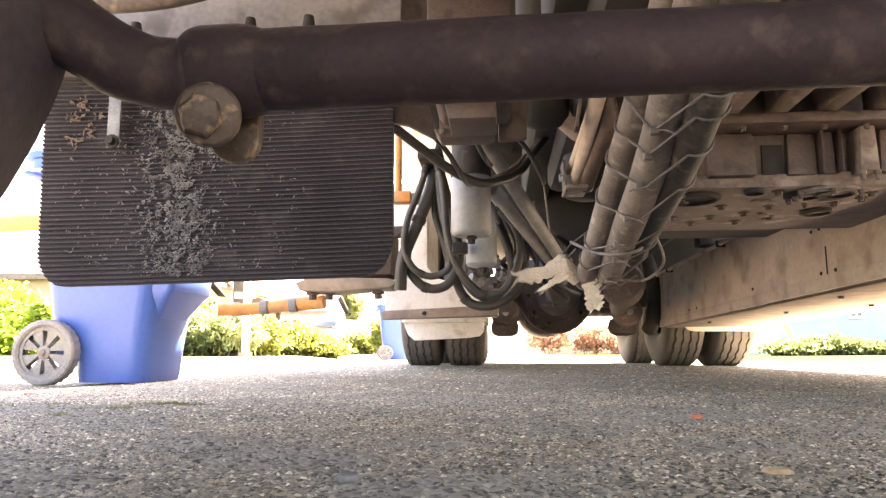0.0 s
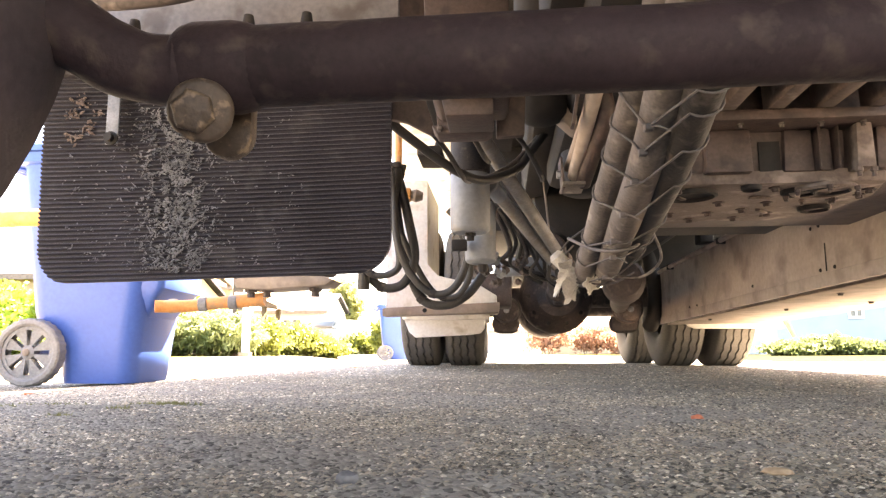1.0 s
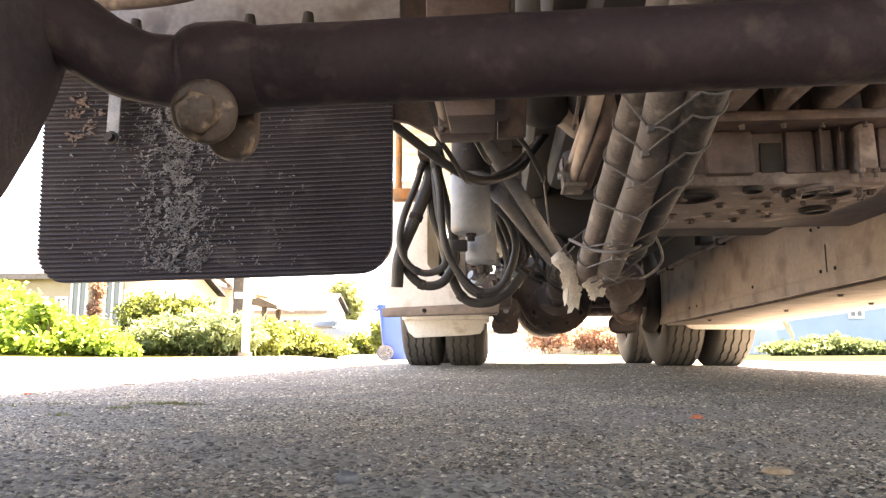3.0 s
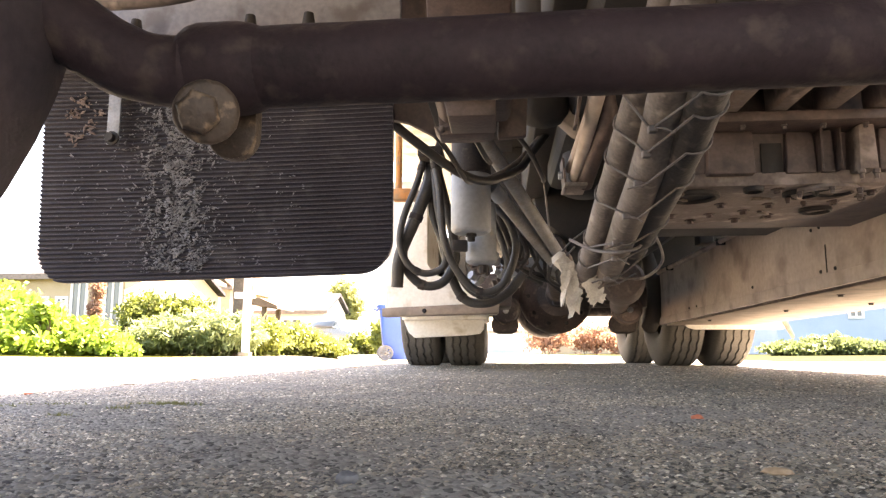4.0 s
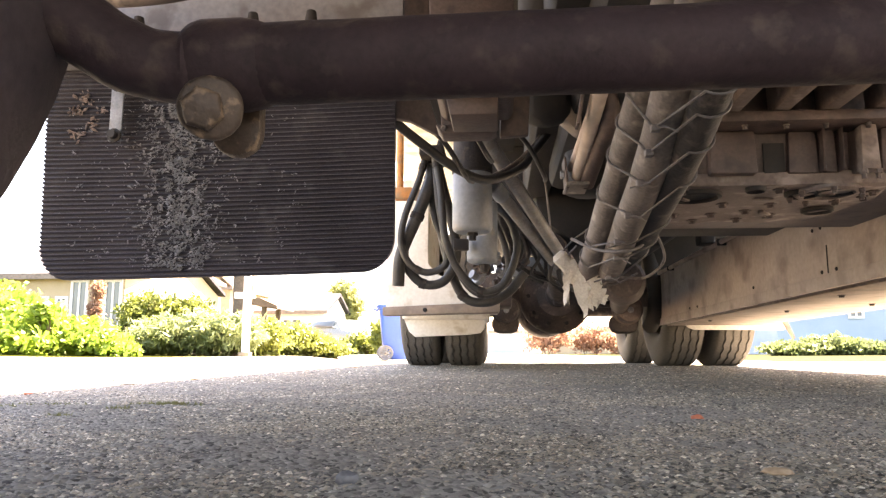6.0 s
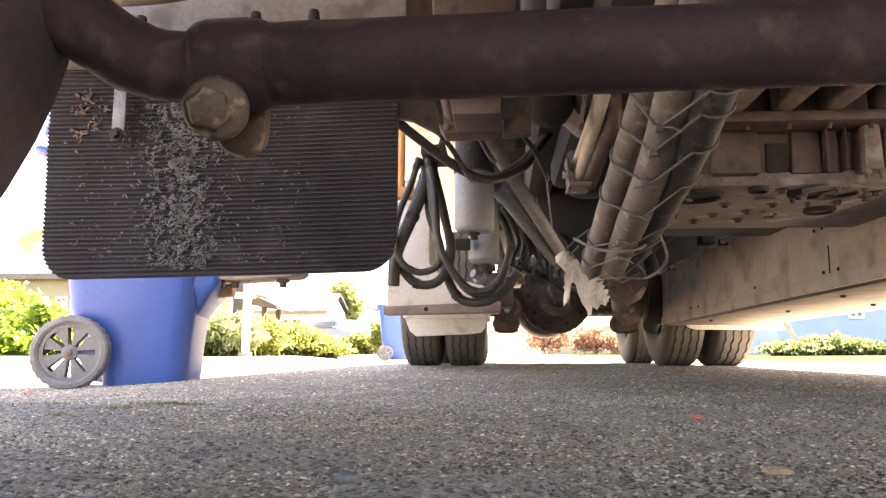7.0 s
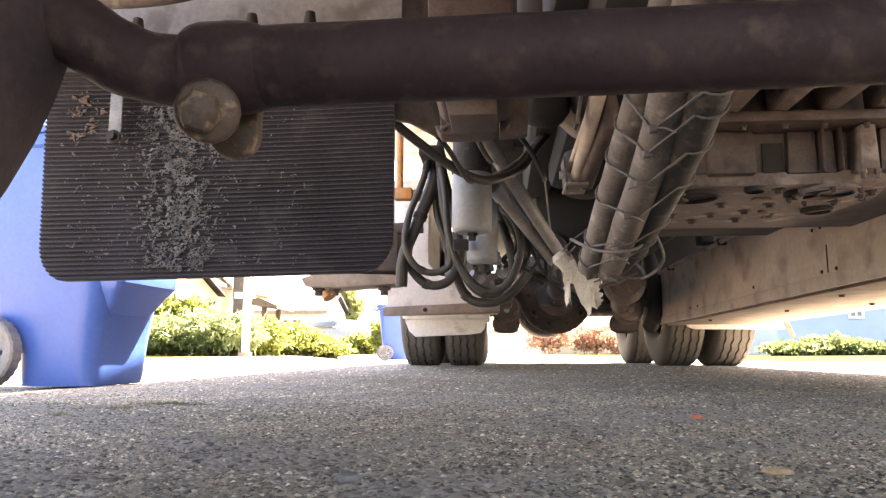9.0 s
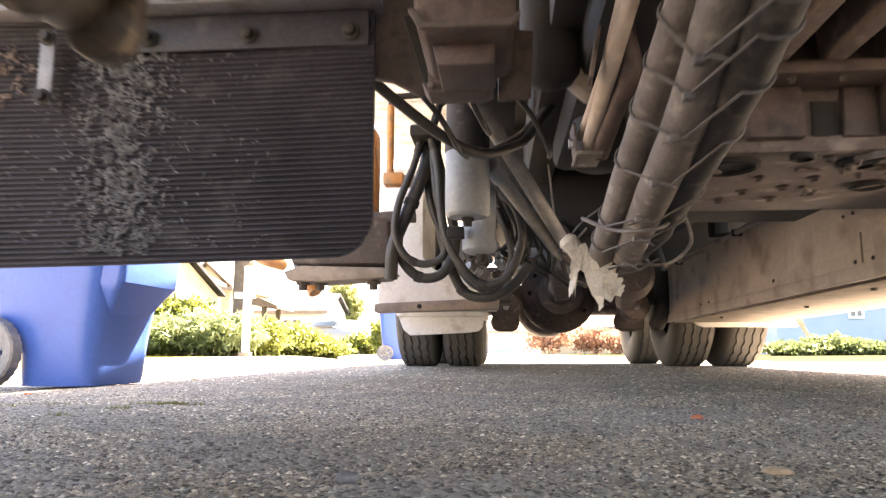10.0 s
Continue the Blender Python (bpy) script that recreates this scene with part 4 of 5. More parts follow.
def build_struts():
    s = part("damper", tube([(0.196, 1.16, 0.61), (0.186, 1.25, 0.566), (0.1655, 1.50, 0.466)], 0.0135, 18), PANEL, truck, "dusty tan damper rod")
    part("damper_rod", tube([(0.183, 1.20, 0.60), (0.177, 1.35, 0.55), (0.156, 1.52, 0.488)], 0.010, 14), PANEL, s)
    part("damper_plate", box((0.151, 1.29, 0.515), (0.157, 1.33, 0.60), 0.001, pose(0, 0, 0, 0, 10, 0)), CAST, s)
    part("damper_plate", box((0.138, 1.48, 0.436), (0.143, 1.54, 0.505), 0.001, pose(0, 0, 0, 0, -4, 0)), CAST, s)
    part("damper_foot", box((0.138, 1.46, 0.438), (0.186, 1.55, 0.446), 0.002), CONDUIT, s)
    part("damper_nut", lathe((0.137, 1.50, 0.47), (0.12, 1.50, 0.47), [(0, 0.009), (0.008, 0.009)], 6), STEEL, s)
    part("foot_drum", lathe((0.20, 1.6, 0.445), (0.20, 1.6, 0.6), [(0, 0.035), (0.006, 0.05), (0.02, 0.052), (0.1, 0.052)], 24), FRAME_SHADE, truck)
    part("elbow", tube(glide([(0.20, 1.30, 0.60), (0.212, 1.32, 0.535), (0.200, 1.40, 0.50), (0.185, 1.5, 0.45)], 6), 0.017, 14), CAST, truck)


build_struts()


def build_gearbox():
    case = part("gearbox", box((0.345, 1.37, 0.424), (0.95, 1.95, 0.62), 0.022), CAST, truck, "dusty cast gearbox with ribs and bolts")
    part("flange", prism([(0.36, 0.512), (0.80, 0.512), (0.80, 0.532), (0.36, 0.532)], 1.29, 1.40, 0.004), CAST, case)
    for x in (0.325, 0.412, 0.500, 0.588, 0.676):
        part("rib", prism([(x, 0.64), (x + 0.040, 0.64), (x + 0.034, 0.533), (x + 0.004, 0.533)], 0.82, 1.33, 0.006), ROAD_DIRT_AND_LIT, case)
    part("rib_bed", box((0.32, 0.82, 0.6405), (0.76, 1.36, 0.655), 0.003), FRAME_SHADE, case)
    # The wide right-hand boss has a paler material: light it catches, put in colour.
    for x0, x1, z0, z1, y0, mat in ((0.400, 0.487, 0.428, 0.511, 1.345, CAST), (0.548, 0.604, 0.430, 0.511, 1.356, CAST), (0.604, 0.611, 0.430, 0.511, 1.338, CAST),
                                    (0.611, 0.636, 0.430, 0.511, 1.352, CAST), (0.636, 0.642, 0.430, 0.511, 1.330, CAST), (0.663, 0.697, 0.426, 0.511, 1.318, ROAD_DIRT_AND_LIT), (0.712, 0.735, 0.43, 0.511, 1.345, CAST)):
        part("boss", prism([(x0, z0), (x1, z0), (x1 - 0.003, z1), (x0 + 0.003, z1)], y0, 1.375, 0.003), mat, case)
    # No hole is cut; a thin near-black plate gives the opening's shade.
    part("port", box((0.505, 1.3655, 0.432), (0.545, 1.3695, 0.492), 0.001), FRAME_SHADE, case, "dark plate standing for a shaded opening in the casting")
    for x in (0.668, 0.694):
        part("boss_bolt", lathe((x, 1.325, 0.427), (x, 1.325, 0.3), [(0, 0.007), (0.008, 0.007), (0.009, 0.0045), (0.018, 0.0045)], 6), ROAD_DIRT_AND_LIT, case)
    part("drain_flange", lathe((0.640, 1.415, 0.4085), (0.640, 1.415, 0.3), [(0, 0.060), (0.006, 0.060), (0.009, 0.056), (0.0095, 0.050), (0.003, 0.048)], 40), ROAD_DIRT_AND_LIT, case, "round cast drain flange")
    for k in range(7):
        an = 2 * math.pi * k / 7
        part("flange_stud", lathe((0.640 + 0.066 * math.cos(an), 1.415 + 0.066 * math.sin(an), 0.400), (0.640 + 0.066 * math.cos(an), 1.415 + 0.066 * math.sin(an), 0.3), [(0, 0.006), (0.006, 0.006), (0.007, 0.0042), (0.011, 0.004)], 6), CAST, case)
    for x in (0.38, 0.455, 0.53, 0.60, 0.675):
        part("flange_bolt", lathe((x, 1.31, 0.511), (x, 1.31, 0.4), [(0, 0.006), (0.003, 0.006), (0.004, 0.0042), (0.009, 0.0042)], 6), DARKSTEEL, case)
    rng = random.Random(5)
    out = [(0.30, 1.48), (0.335, 1.368), (0.42, 1.366), (0.50, 1.366), (0.56, 1.365), (0.66, 1.358), (0.74, 1.366), (0.78, 1.5), (0.76, 1.70), (0.64, 1.78), (0.52, 1.74), (0.44, 1.80), (0.36, 1.74), (0.30, 1.66)]
    b = bmesh.new()
    lo = [b.verts.new((x, y, 0.4095)) for x, y in out]
    hi = [b.verts.new((x, y, 0.434)) for x, y in out]
    b.faces.new(lo[::-1])
    b.faces.new(hi)
    for i in range(len(out)):
        j = (i + 1) % len(out)
        b.faces.new((lo[i], lo[j], hi[j], hi[i]))
    bmesh.ops.bevel(b, geom=list(b.edges), offset=0.009, segments=3, profile=0.5, affect="EDGES")
    plate = part("cover_plate", b, ROAD_DIRT_AND_LIT, case, "dusty brown cover plate")
    # Shallow closed discs, coloured near black for the shade inside the bores.
    for x, y, r in ((0.655, 1.405, 0.036), (0.600, 1.43, 0.030), (0.392, 1.442, 0.048), (0.494, 1.385, 0.017), (0.70, 1.6, 0.03)):
        t = lathe((x, y, 0.409), (x, y, 0.3), [(0, r * 1.12), (0.007, r * 1.12), (0.009, r), (0.0095, r * 0.98), (0.002, r * 0.96)], 28)
        part("bore", t, FRAME_SHADE, case, "dark lipped disc standing for a shaded round bore")
    for x, y in ((0.475, 1.532), (0.483, 1.644), (0.548, 1.61), (0.578, 1.54), (0.704, 1.522), (0.40, 1.65), (0.62, 1.66), (0.36, 1.40), (0.545, 1.40), (0.735, 1.43), (0.74, 1.48), (0.35, 1.6), (0.46, 1.72), (0.56, 1.71)):
        part("cover_bolt", lathe((x, y, 0.409), (x, y, 0.3), [(0, 0.013), (0.002, 0.013), (0.003, 0.0075), (0.008, 0.0075), (0.010, 0.005)], 6), CAST, case)
    for i in range(6):
        x, y = rng.uniform(0.36, 0.7), rng.uniform(1.4, 1.7)
        part("cast_ridge", box((x, y, 0.4035), (x + rng.uniform(0.02, 0.06), y + 0.012, 0.4085), 0.002, pose(0, 0, 0, 0, 0, rng.uniform(-60, 60))), ROAD_DIRT_AND_LIT, case)
    part("rear_case", prism([(0.34, 0.46), (0.86, 0.46), (0.86, 0.7), (0.34, 0.7)], 1.96, 2.3, 0.02), FRAME_SHADE, case)


build_gearbox()

HOSES = []


def build_hoses():
    y = 2.50
    kinds = (
        ([(-0.275, 0.80), (-0.300, 0.70), (-0.342, 0.582), (-0.356, 0.482), (-0.325, 0.405), (-0.262, 0.374), (-0.196, 0.404), (-0.200, 0.50), (-0.222, 0.622), (-0.236, 0.76)], 0.0125, 0.0),
        ([(-0.262, 0.80), (-0.255, 0.72), (-0.302, 0.582), (-0.360, 0.442), (-0.372, 0.33)], 0.0225, 0.03),
        ([(-0.245, 0.80), (-0.30, 0.62), (-0.345, 0.50), (-0.346, 0.41), (-0.285, 0.340), (-0.205, 0.350), (-0.160, 0.442), (-0.182, 0.582), (-0.226, 0.76)], 0.017, 0.055),
        ([(-0.238, 0.80), (-0.214, 0.682), (-0.196, 0.50), (-0.152, 0.382), (-0.072, 0.306), (0.008, 0.330), (0.056, 0.442), (0.038, 0.542), (-0.012, 0.602)], 0.0135, -0.03),
        ([(-0.23, 0.80), (-0.236, 0.66), (-0.20, 0.45), (-0.142, 0.30), (-0.052, 0.274), (0.028, 0.312), (0.088, 0.382)], 0.017, 0.09),
        ([(-0.222, 0.80), (-0.25, 0.65), (-0.22, 0.52), (-0.12, 0.33), (-0.03, 0.30), (0.025, 0.38), (0.015, 0.47), (-0.02, 0.56)], 0.0115, 0.05),
    )
    for pts, r, back in kinds:
        line = glide([(x, y + back + 0.02 * math.sin(z * 9), z) for x, z in pts], 7)
        ob = part("hydraulic_hose", tube(line, r, 12), HOSE, truck, "looped black hydraulic hose")
        HOSES.append(ob)
        for t in (0.04, 0.5):
            p, d = along(line, t)
            part("hose_sleeve", lathe(p - d * 0.012, p + d * 0.012, [(0, r), (0.001, r * 1.15), (0.023, r * 1.15), (0.024, r)], 12), CONDUIT_DARK, ob)
    part("hose_bulkhead", box((-0.29, 2.44, 0.79), (-0.20, 2.62, 0.83), 0.008), FRAME_SHADE, truck)
    part("bulkhead_hanger", tube([(-0.23, 2.54, 0.825), (-0.2, 2.54, 0.93), (-0.07, 2.54, 1.03)], 0.014, 10), FRAME_SHADE, truck)


build_hoses()


def build_loader():
    """The grab arm, in a space whose origin is the middle of its slide."""
    arm = part("loader_arm", prism([(-0.19, 0.02), (-0.17, -0.012), (-0.05, -0.02), (0.21, -0.004), (0.24, 0.02), (0.20, 0.034), (-0.12, 0.044)], -0.09, 0.09, 0.006), TAN, truck, "rusty tan slide of the loader arm")
    for x in (-0.13, -0.06, 0.15):
        part("slide_bolt", lathe((x, -0.02, -0.012), (x, -0.02, -0.1), [(0, 0.028), (0.012, 0.028), (0.014, 0.017), (0.034, 0.017)], 8), DARKSTEEL, arm)
    part("slide_block", box((-0.16, -0.10, 0.045), (0.22, 0.10, 0.24), 0.02), DARKSTEEL, arm)
    part("boom", box((-0.06, -0.06, 0.241), (0.16, 0.06, 0.60), 0.02), ORANGE, arm)
    part("cylinder", lathe((-0.3, -0.08, 0.20), (0.3, -0.08, 0.23), [(0, 0.03), (0.01, 0.045), (0.42, 0.045), (0.43, 0.025), (0.62, 0.025)], 18), DARKSTEEL, arm)
    low = part("lower_finger", tube(glide([(0.0, 0, 0), (-0.16, 0.01, -0.012), (-0.33, 0.0, -0.03), (-0.46, -0.05, -0.035)], 7), [0.030] * 8 + [0.027] * 14, 12), ORANGE, arm, "worn orange gripper finger with grey bands")
    low.location = (-0.11, 0.10, -0.045)
    for x in (-0.12, -0.25, -0.38):
        part("finger_pad", lathe((x, 0.005, -0.013 - 0.06 * (abs(x) - 0.12)), (x - 0.1, 0.005, -0.02 - 0.06 * (abs(x) - 0.12)), [(0, 0.028), (0.003, 0.032), (0.035, 0.032), (0.038, 0.028)], 12), GREYPLASTIC, low)
    up = part("upper_finger", tube(glide([(0.0, -0.1, 0.22), (-0.3, -0.34, 0.24), (-0.8, -0.40, 0.24), (-1.25, -0.38, 0.235), (-1.5, -0.28, 0.23)], 7), 0.035, 12), ORANGE, arm, "worn orange upper gripper finger")
    return arm, low, up


LOADER, FINGER, UPPER = build_loader()


# ---- carts ----
def ring(bm, x0, x1, hy, z, r=0.05, n=5):
    pts = []
    for cx, cy, a0 in ((x1 - r, hy - r, 0), (x0 + r, hy - r, 90), (x0 + r, -hy + r, 180), (x1 - r, -hy + r, 270)):
        for k in range(n):
            a = radians(a0 + 90 * k / (n - 1))
            pts.append(bm.verts.new((cx + r * math.cos(a), cy + r * math.sin(a), z)))
    return pts


def loft(rings):
    bm = bmesh.new()
    made = [ring(bm, *r) for r in rings]
    for p, q in zip(made, made[1:]):
        for k in range(len(p)):
            j = (k + 1) % len(p)
            bm.faces.new((p[k], p[j], q[j], q[k]))
    bm.faces.new(made[0][::-1])
    bm.faces.new(made[-1])
    bmesh.ops.recalc_face_normals(bm, faces=bm.faces)
    return bm


def build_cart(label):
    """A wheeled cart; the origin is on the ground under the axle, the front towards +X."""
    cart = thing("wheeled_cart", label, "garbage cart")
    body = part("cart_body", loft([(0.085, 0.415, 0.210, 0.012, 0.08), (0.08, 0.422, 0.215, 0.05, 0.08), (0.072, 0.428, 0.224, 0.17, 0.08), (-0.035, 0.438, 0.230, 0.265, 0.08),
                                   (-0.05, 0.446, 0.236, 0.32, 0.08), (-0.12, 0.525, 0.285, 0.97, 0.08), (-0.15, 0.555, 0.31, 0.975, 0.08), (-0.15, 0.555, 0.31, 1.02, 0.08)]), BLUE, cart, "deep blue moulded plastic body")
    part("lift_pocket", loft([(0.39, 0.445, 0.15, 0.300, 0.02), (0.40, 0.500, 0.20, 0.385, 0.03), (0.40, 0.535, 0.215, 0.425, 0.03), (0.40, 0.555, 0.22, 0.62, 0.03), (0.42, 0.53, 0.20, 0.68, 0.02)]), BLUE, body, "blue moulded lifting pocket")
    part("lid", loft([(-0.17, 0.585, 0.325, 1.024, 0.08), (-0.17, 0.585, 0.325, 1.05, 0.08), (-0.10, 0.50, 0.25, 1.10, 0.06), (0.05, 0.36, 0.12, 1.115, 0.05)]), BLUE, cart, "blue hinged lid")
    part("handle", tube(glide([(-0.13, -0.2, 0.96), (-0.21, -0.2, 0.98), (-0.22, 0, 0.98), (-0.21, 0.2, 0.98), (-0.13, 0.2, 0.96)], 6), 0.014, 10), BLUE, cart)
    part("axle", tube([(0, -0.29, 0.145), (0, 0.29, 0.145)], 0.011, 10), STEEL, cart)
    for s in (-1, 1):
        bm = bmesh.new()
        prof = [(-0.027, 0.112), (-0.034, 0.122), (-0.032, 0.138), (-0.024, 0.145), (0.024, 0.145), (0.032, 0.138), (0.034, 0.122), (0.027, 0.112)]
        rings = []
        for k in range(112):
            a = 2 * math.pi * k / 112
            bite = 0.003 if k % 4 > 1 else 0.0
            rings.append([bm.verts.new(((q - (bite if q > 0.13 else 0)) * math.cos(a), y, (q - (bite if q > 0.13 else 0)) * math.sin(a))) for y, q in prof])
        for p, q in zip(rings, rings[1:] + rings[:1]):
            for i in range(len(p)):
                bm.faces.new((p[i], p[(i + 1) % len(p)], q[(i + 1) % len(p)], q[i]))
        bmesh.ops.recalc_face_normals(bm, faces=bm.faces)
        wheel = part("wheel", bm, GREYPLASTIC, cart, "grey spoked plastic wheel")
        wheel.location = (0, s * 0.27, 0.145)
        hub = bmesh.new()
        add_lathe(hub, (0, -0.03, 0), (0, 0.03, 0), [(0, 0.012), (0.004, 0.02), (0.01, 0.03), (0.05, 0.03), (0.056, 0.02)], 20)
        n = 8
        for k in range(n):
            for y in (-0.018, 0.012):
                a0, a1 = 2 * math.pi * (k + 0.29) / n, 2 * math.pi * (k + 0.71) / n
                b0, b1 = 2 * math.pi * (k + 0.10) / n, 2 * math.pi * (k + 0.90) / n
                quad = [(0.027, a0), (0.10, b0 + 0.05), (0.10, b1 - 0.05), (0.027, a1)]
                lo = [hub.verts.new((q * math.cos(a), y, q * math.sin(a))) for q, a in quad]
                hi = [hub.verts.new((q * math.cos(a), y + 0.006, q * math.sin(a))) for q, a in quad]
                hub.faces.new(lo)
                hub.faces.new(hi[::-1])
                for i in range(4):
                    j = (i + 1) % 4
                    hub.faces.new((lo[j], lo[i], hi[i], hi[j]))
        add_lathe(hub, (0, -0.022, 0), (0, 0.02, 0), [(0, 0.096), (0.001, 0.113), (0.04, 0.113), (0.041, 0.096)], 40)
        bmesh.ops.recalc_face_normals(hub, faces=hub.faces)
        # keep the openings: drop the two discs that close the outer band
        for f in [f for f in hub.faces if len(f.verts) == 40]:
            hub.faces.remove(f)
        part("spokes", hub, GREYPLASTIC, wheel)
        part("hub_cap", lathe((0, s * 0.03, 0), (0, s * 0.06, 0), [(0, 0.016), (0.004, 0.015), (0.008, 0.008)], 14), TAN, wheel)
    return cart


cart = build_cart("blue plastic wheeled garbage cart with grey spoked wheels")
far_cart = copy_thing(cart, pose(-2.22, 13.6, -0.05, 0, 0, 12))
tagged(far_cart, "blue wheeled cart standing far along the gutter")


# ---- plants ----
def shrub(name, label, cat, places, mat, leaf, count, seed, kind="", long=1.6, stems=True):
    """Leaves strewn through uneven clumps on short stems; places: (x, y, z, rx, ry, rz)."""
    rng = np.random.default_rng(seed)
    ob = thing(name, label, cat, (places[0][0], places[0][1], float(ground_height(np.array(places[0][0]), 0.0))), kind=kind)
    base = Vector(ob.location)
    V, F = [], []
    total = sum(p[3] * p[5] + 0.02 for p in places)
    for x, y, z, rx, ry, rz in places:
        n = int(count * (rx * rz + 0.02) / total)
        d = rng.normal(size=(n, 3))
        d /= np.linalg.norm(d, axis=1)[:, None]
        rad = rng.random(n) ** 0.4
        lump = 1 + 0.25 * np.sin(d[:, 0] * 7 + x * 3) * np.sin(d[:, 2] * 8 + y) + 0.12 * rng.normal(size=n)
        c = d * (rad * lump)[:, None] * np.array((rx, ry, rz)) + np.array((x, y, z))
        a = rng.normal(size=(n, 3)) + np.array((0, 0, 0.6))
        a /= np.linalg.norm(a, axis=1)[:, None]
        bvec = np.cross(a, rng.normal(size=(n, 3)))
        bvec /= np.linalg.norm(bvec, axis=1)[:, None]
        s = leaf * (0.6 + 0.8 * rng.random(n))[:, None]
        k = len(V) * 4
        quad = np.stack([c - a * s * long / 2, c + bvec * s * 0.45, c + a * s * long / 2, c - bvec * s * 0.45], 1) - np.array(base)
        V.append(quad.reshape(-1, 3))
    verts = np.concatenate(V)
    idx = np.arange(len(verts)).reshape(-1, 4)
    me = bpy.data.meshes.new("foliage")
    me.from_pydata(verts.tolist(), [], idx.tolist())
    me.materials.append(mat)
    fo = new("foliage", me)
    fo.parent = ob
    sb = bmesh.new()
    rr = random.Random(seed)
    for x, y, z, rx, ry, rz in places if stems else ():
        for _ in range(4):
            g = Vector((x + rr.uniform(-0.3, 0.3) * rx, y, float(ground_height(np.array(x), 0.0)) - 0.02)) - base
            tip = Vector((x + rr.uniform(-0.7, 0.7) * rx, y + rr.uniform(-0.5, 0.5) * ry, z + rr.uniform(0, 0.6) * rz)) - base
            add_tube(sb, [g, g.lerp(tip, 0.5) + Vector((0.03, 0, 0.02)), tip], [0.02, 0.013, 0.006], 6)
    if stems:
        tagged(part("stem_cluster", sb, BARK, ob), kind="stuff")
    return ob


shrub("flowering_shrub", "bright yellow-green leafy plants along the sunlit yard", "shrub",
      [(-5.75, 7.8, 0.50, 0.5, 0.45, 0.42), (-5.25, 7.6, 0.36, 0.4, 0.4, 0.30), (-4.75, 7.7, 0.27, 0.4, 0.4, 0.22), (-4.4, 7.6, 0.20, 0.3, 0.35, 0.16), (-6.6, 8.0, 0.5, 0.6, 0.5, 0.5), (-5.5, 7.2, 0.2, 0.8, 0.3, 0.2), (-4.15, 7.5, 0.12, 0.2, 0.25, 0.08), (-5.0, 7.4, 0.55, 0.12, 0.15, 0.12)], LEAF_BRIGHT, 0.052, 15000, 1)
shrub("sage_bush", "soft grey-green spreading bush by the drive", "shrub",
      [(-4.35, 9.1, 0.32, 0.5, 0.5, 0.24), (-3.9, 9.2, 0.36, 0.5, 0.5, 0.27), (-3.5, 9.0, 0.34, 0.4, 0.45, 0.27), (-4.75, 9.3, 0.22, 0.35, 0.4, 0.15)], LEAF_SAGE, 0.034, 16000, 2, long=3.0)
shrub("clipped_hedge", "rounded clipped yellow-green hedge before the house", "hedge",
      [(-6.25, 12.0, 0.70, 0.38, 0.5, 0.42), (-5.8, 12.1, 0.72, 0.26, 0.4, 0.34), (-5.38, 12.2, 0.72, 0.30, 0.4, 0.34)], LEAF_HEDGE, 0.045, 13000, 3)
shrub("low_bush", "low olive-green bush beside the footpath", "shrub",
      [(-3.35, 9.8, 0.30, 0.35, 0.4, 0.25), (-3.25, 11.0, 0.30, 0.4, 0.5, 0.25), (-3.0, 11.4, 0.22, 0.45, 0.5, 0.18), (-2.75, 11.6, 0.14, 0.3, 0.3, 0.12)], LEAF_HEDGE, 0.04, 11000, 4, long=2.0)
shrub("small_bush", "small round green bush at the kerb", "shrub", [(-3.6, 18.5, 0.35, 0.45, 0.4, 0.3), (-3.05, 18.0, 0.5, 0.28, 0.3, 0.42)], LEAF_HEDGE, 0.08, 1800, 5)
shrub("grass_hedge", "loose green hedge along the far lawn", "hedge",
      [(6.1, 15.5, 0.17, 0.6, 0.5, 0.15), (6.95, 15.8, 0.25, 0.55, 0.5, 0.22), (7.6, 15.9, 0.19, 0.6, 0.5, 0.17), (8.4, 16.0, 0.16, 0.8, 0.5, 0.14), (9.4, 16.0, 0.12, 0.9, 0.5, 0.11)], LEAF_LAWN, 0.055, 12000, 6, long=2.2)
shrub("ornamental_shrub", "upright pinkish-red shrub by the house entry", "shrub", [(-9.53, 16.0, 1.1, 0.17, 0.2, 0.35), (-9.50, 16.0, 1.55, 0.15, 0.2, 0.28), (-9.58, 16.0, 0.6, 0.14, 0.2, 0.35)], LEAF_RED, 0.05, 2600, 8)
shrub("red_shrub", "rusty red shrubs far down the street", "shrub", [(2.2, 33.0, 0.9, 1.2, 0.8, 0.75), (4.2, 34.0, 0.8, 1.2, 0.8, 0.7), (5.8, 34.0, 0.6, 1.0, 0.8, 0.6)], LEAF_RED, 0.10, 7000, 7)


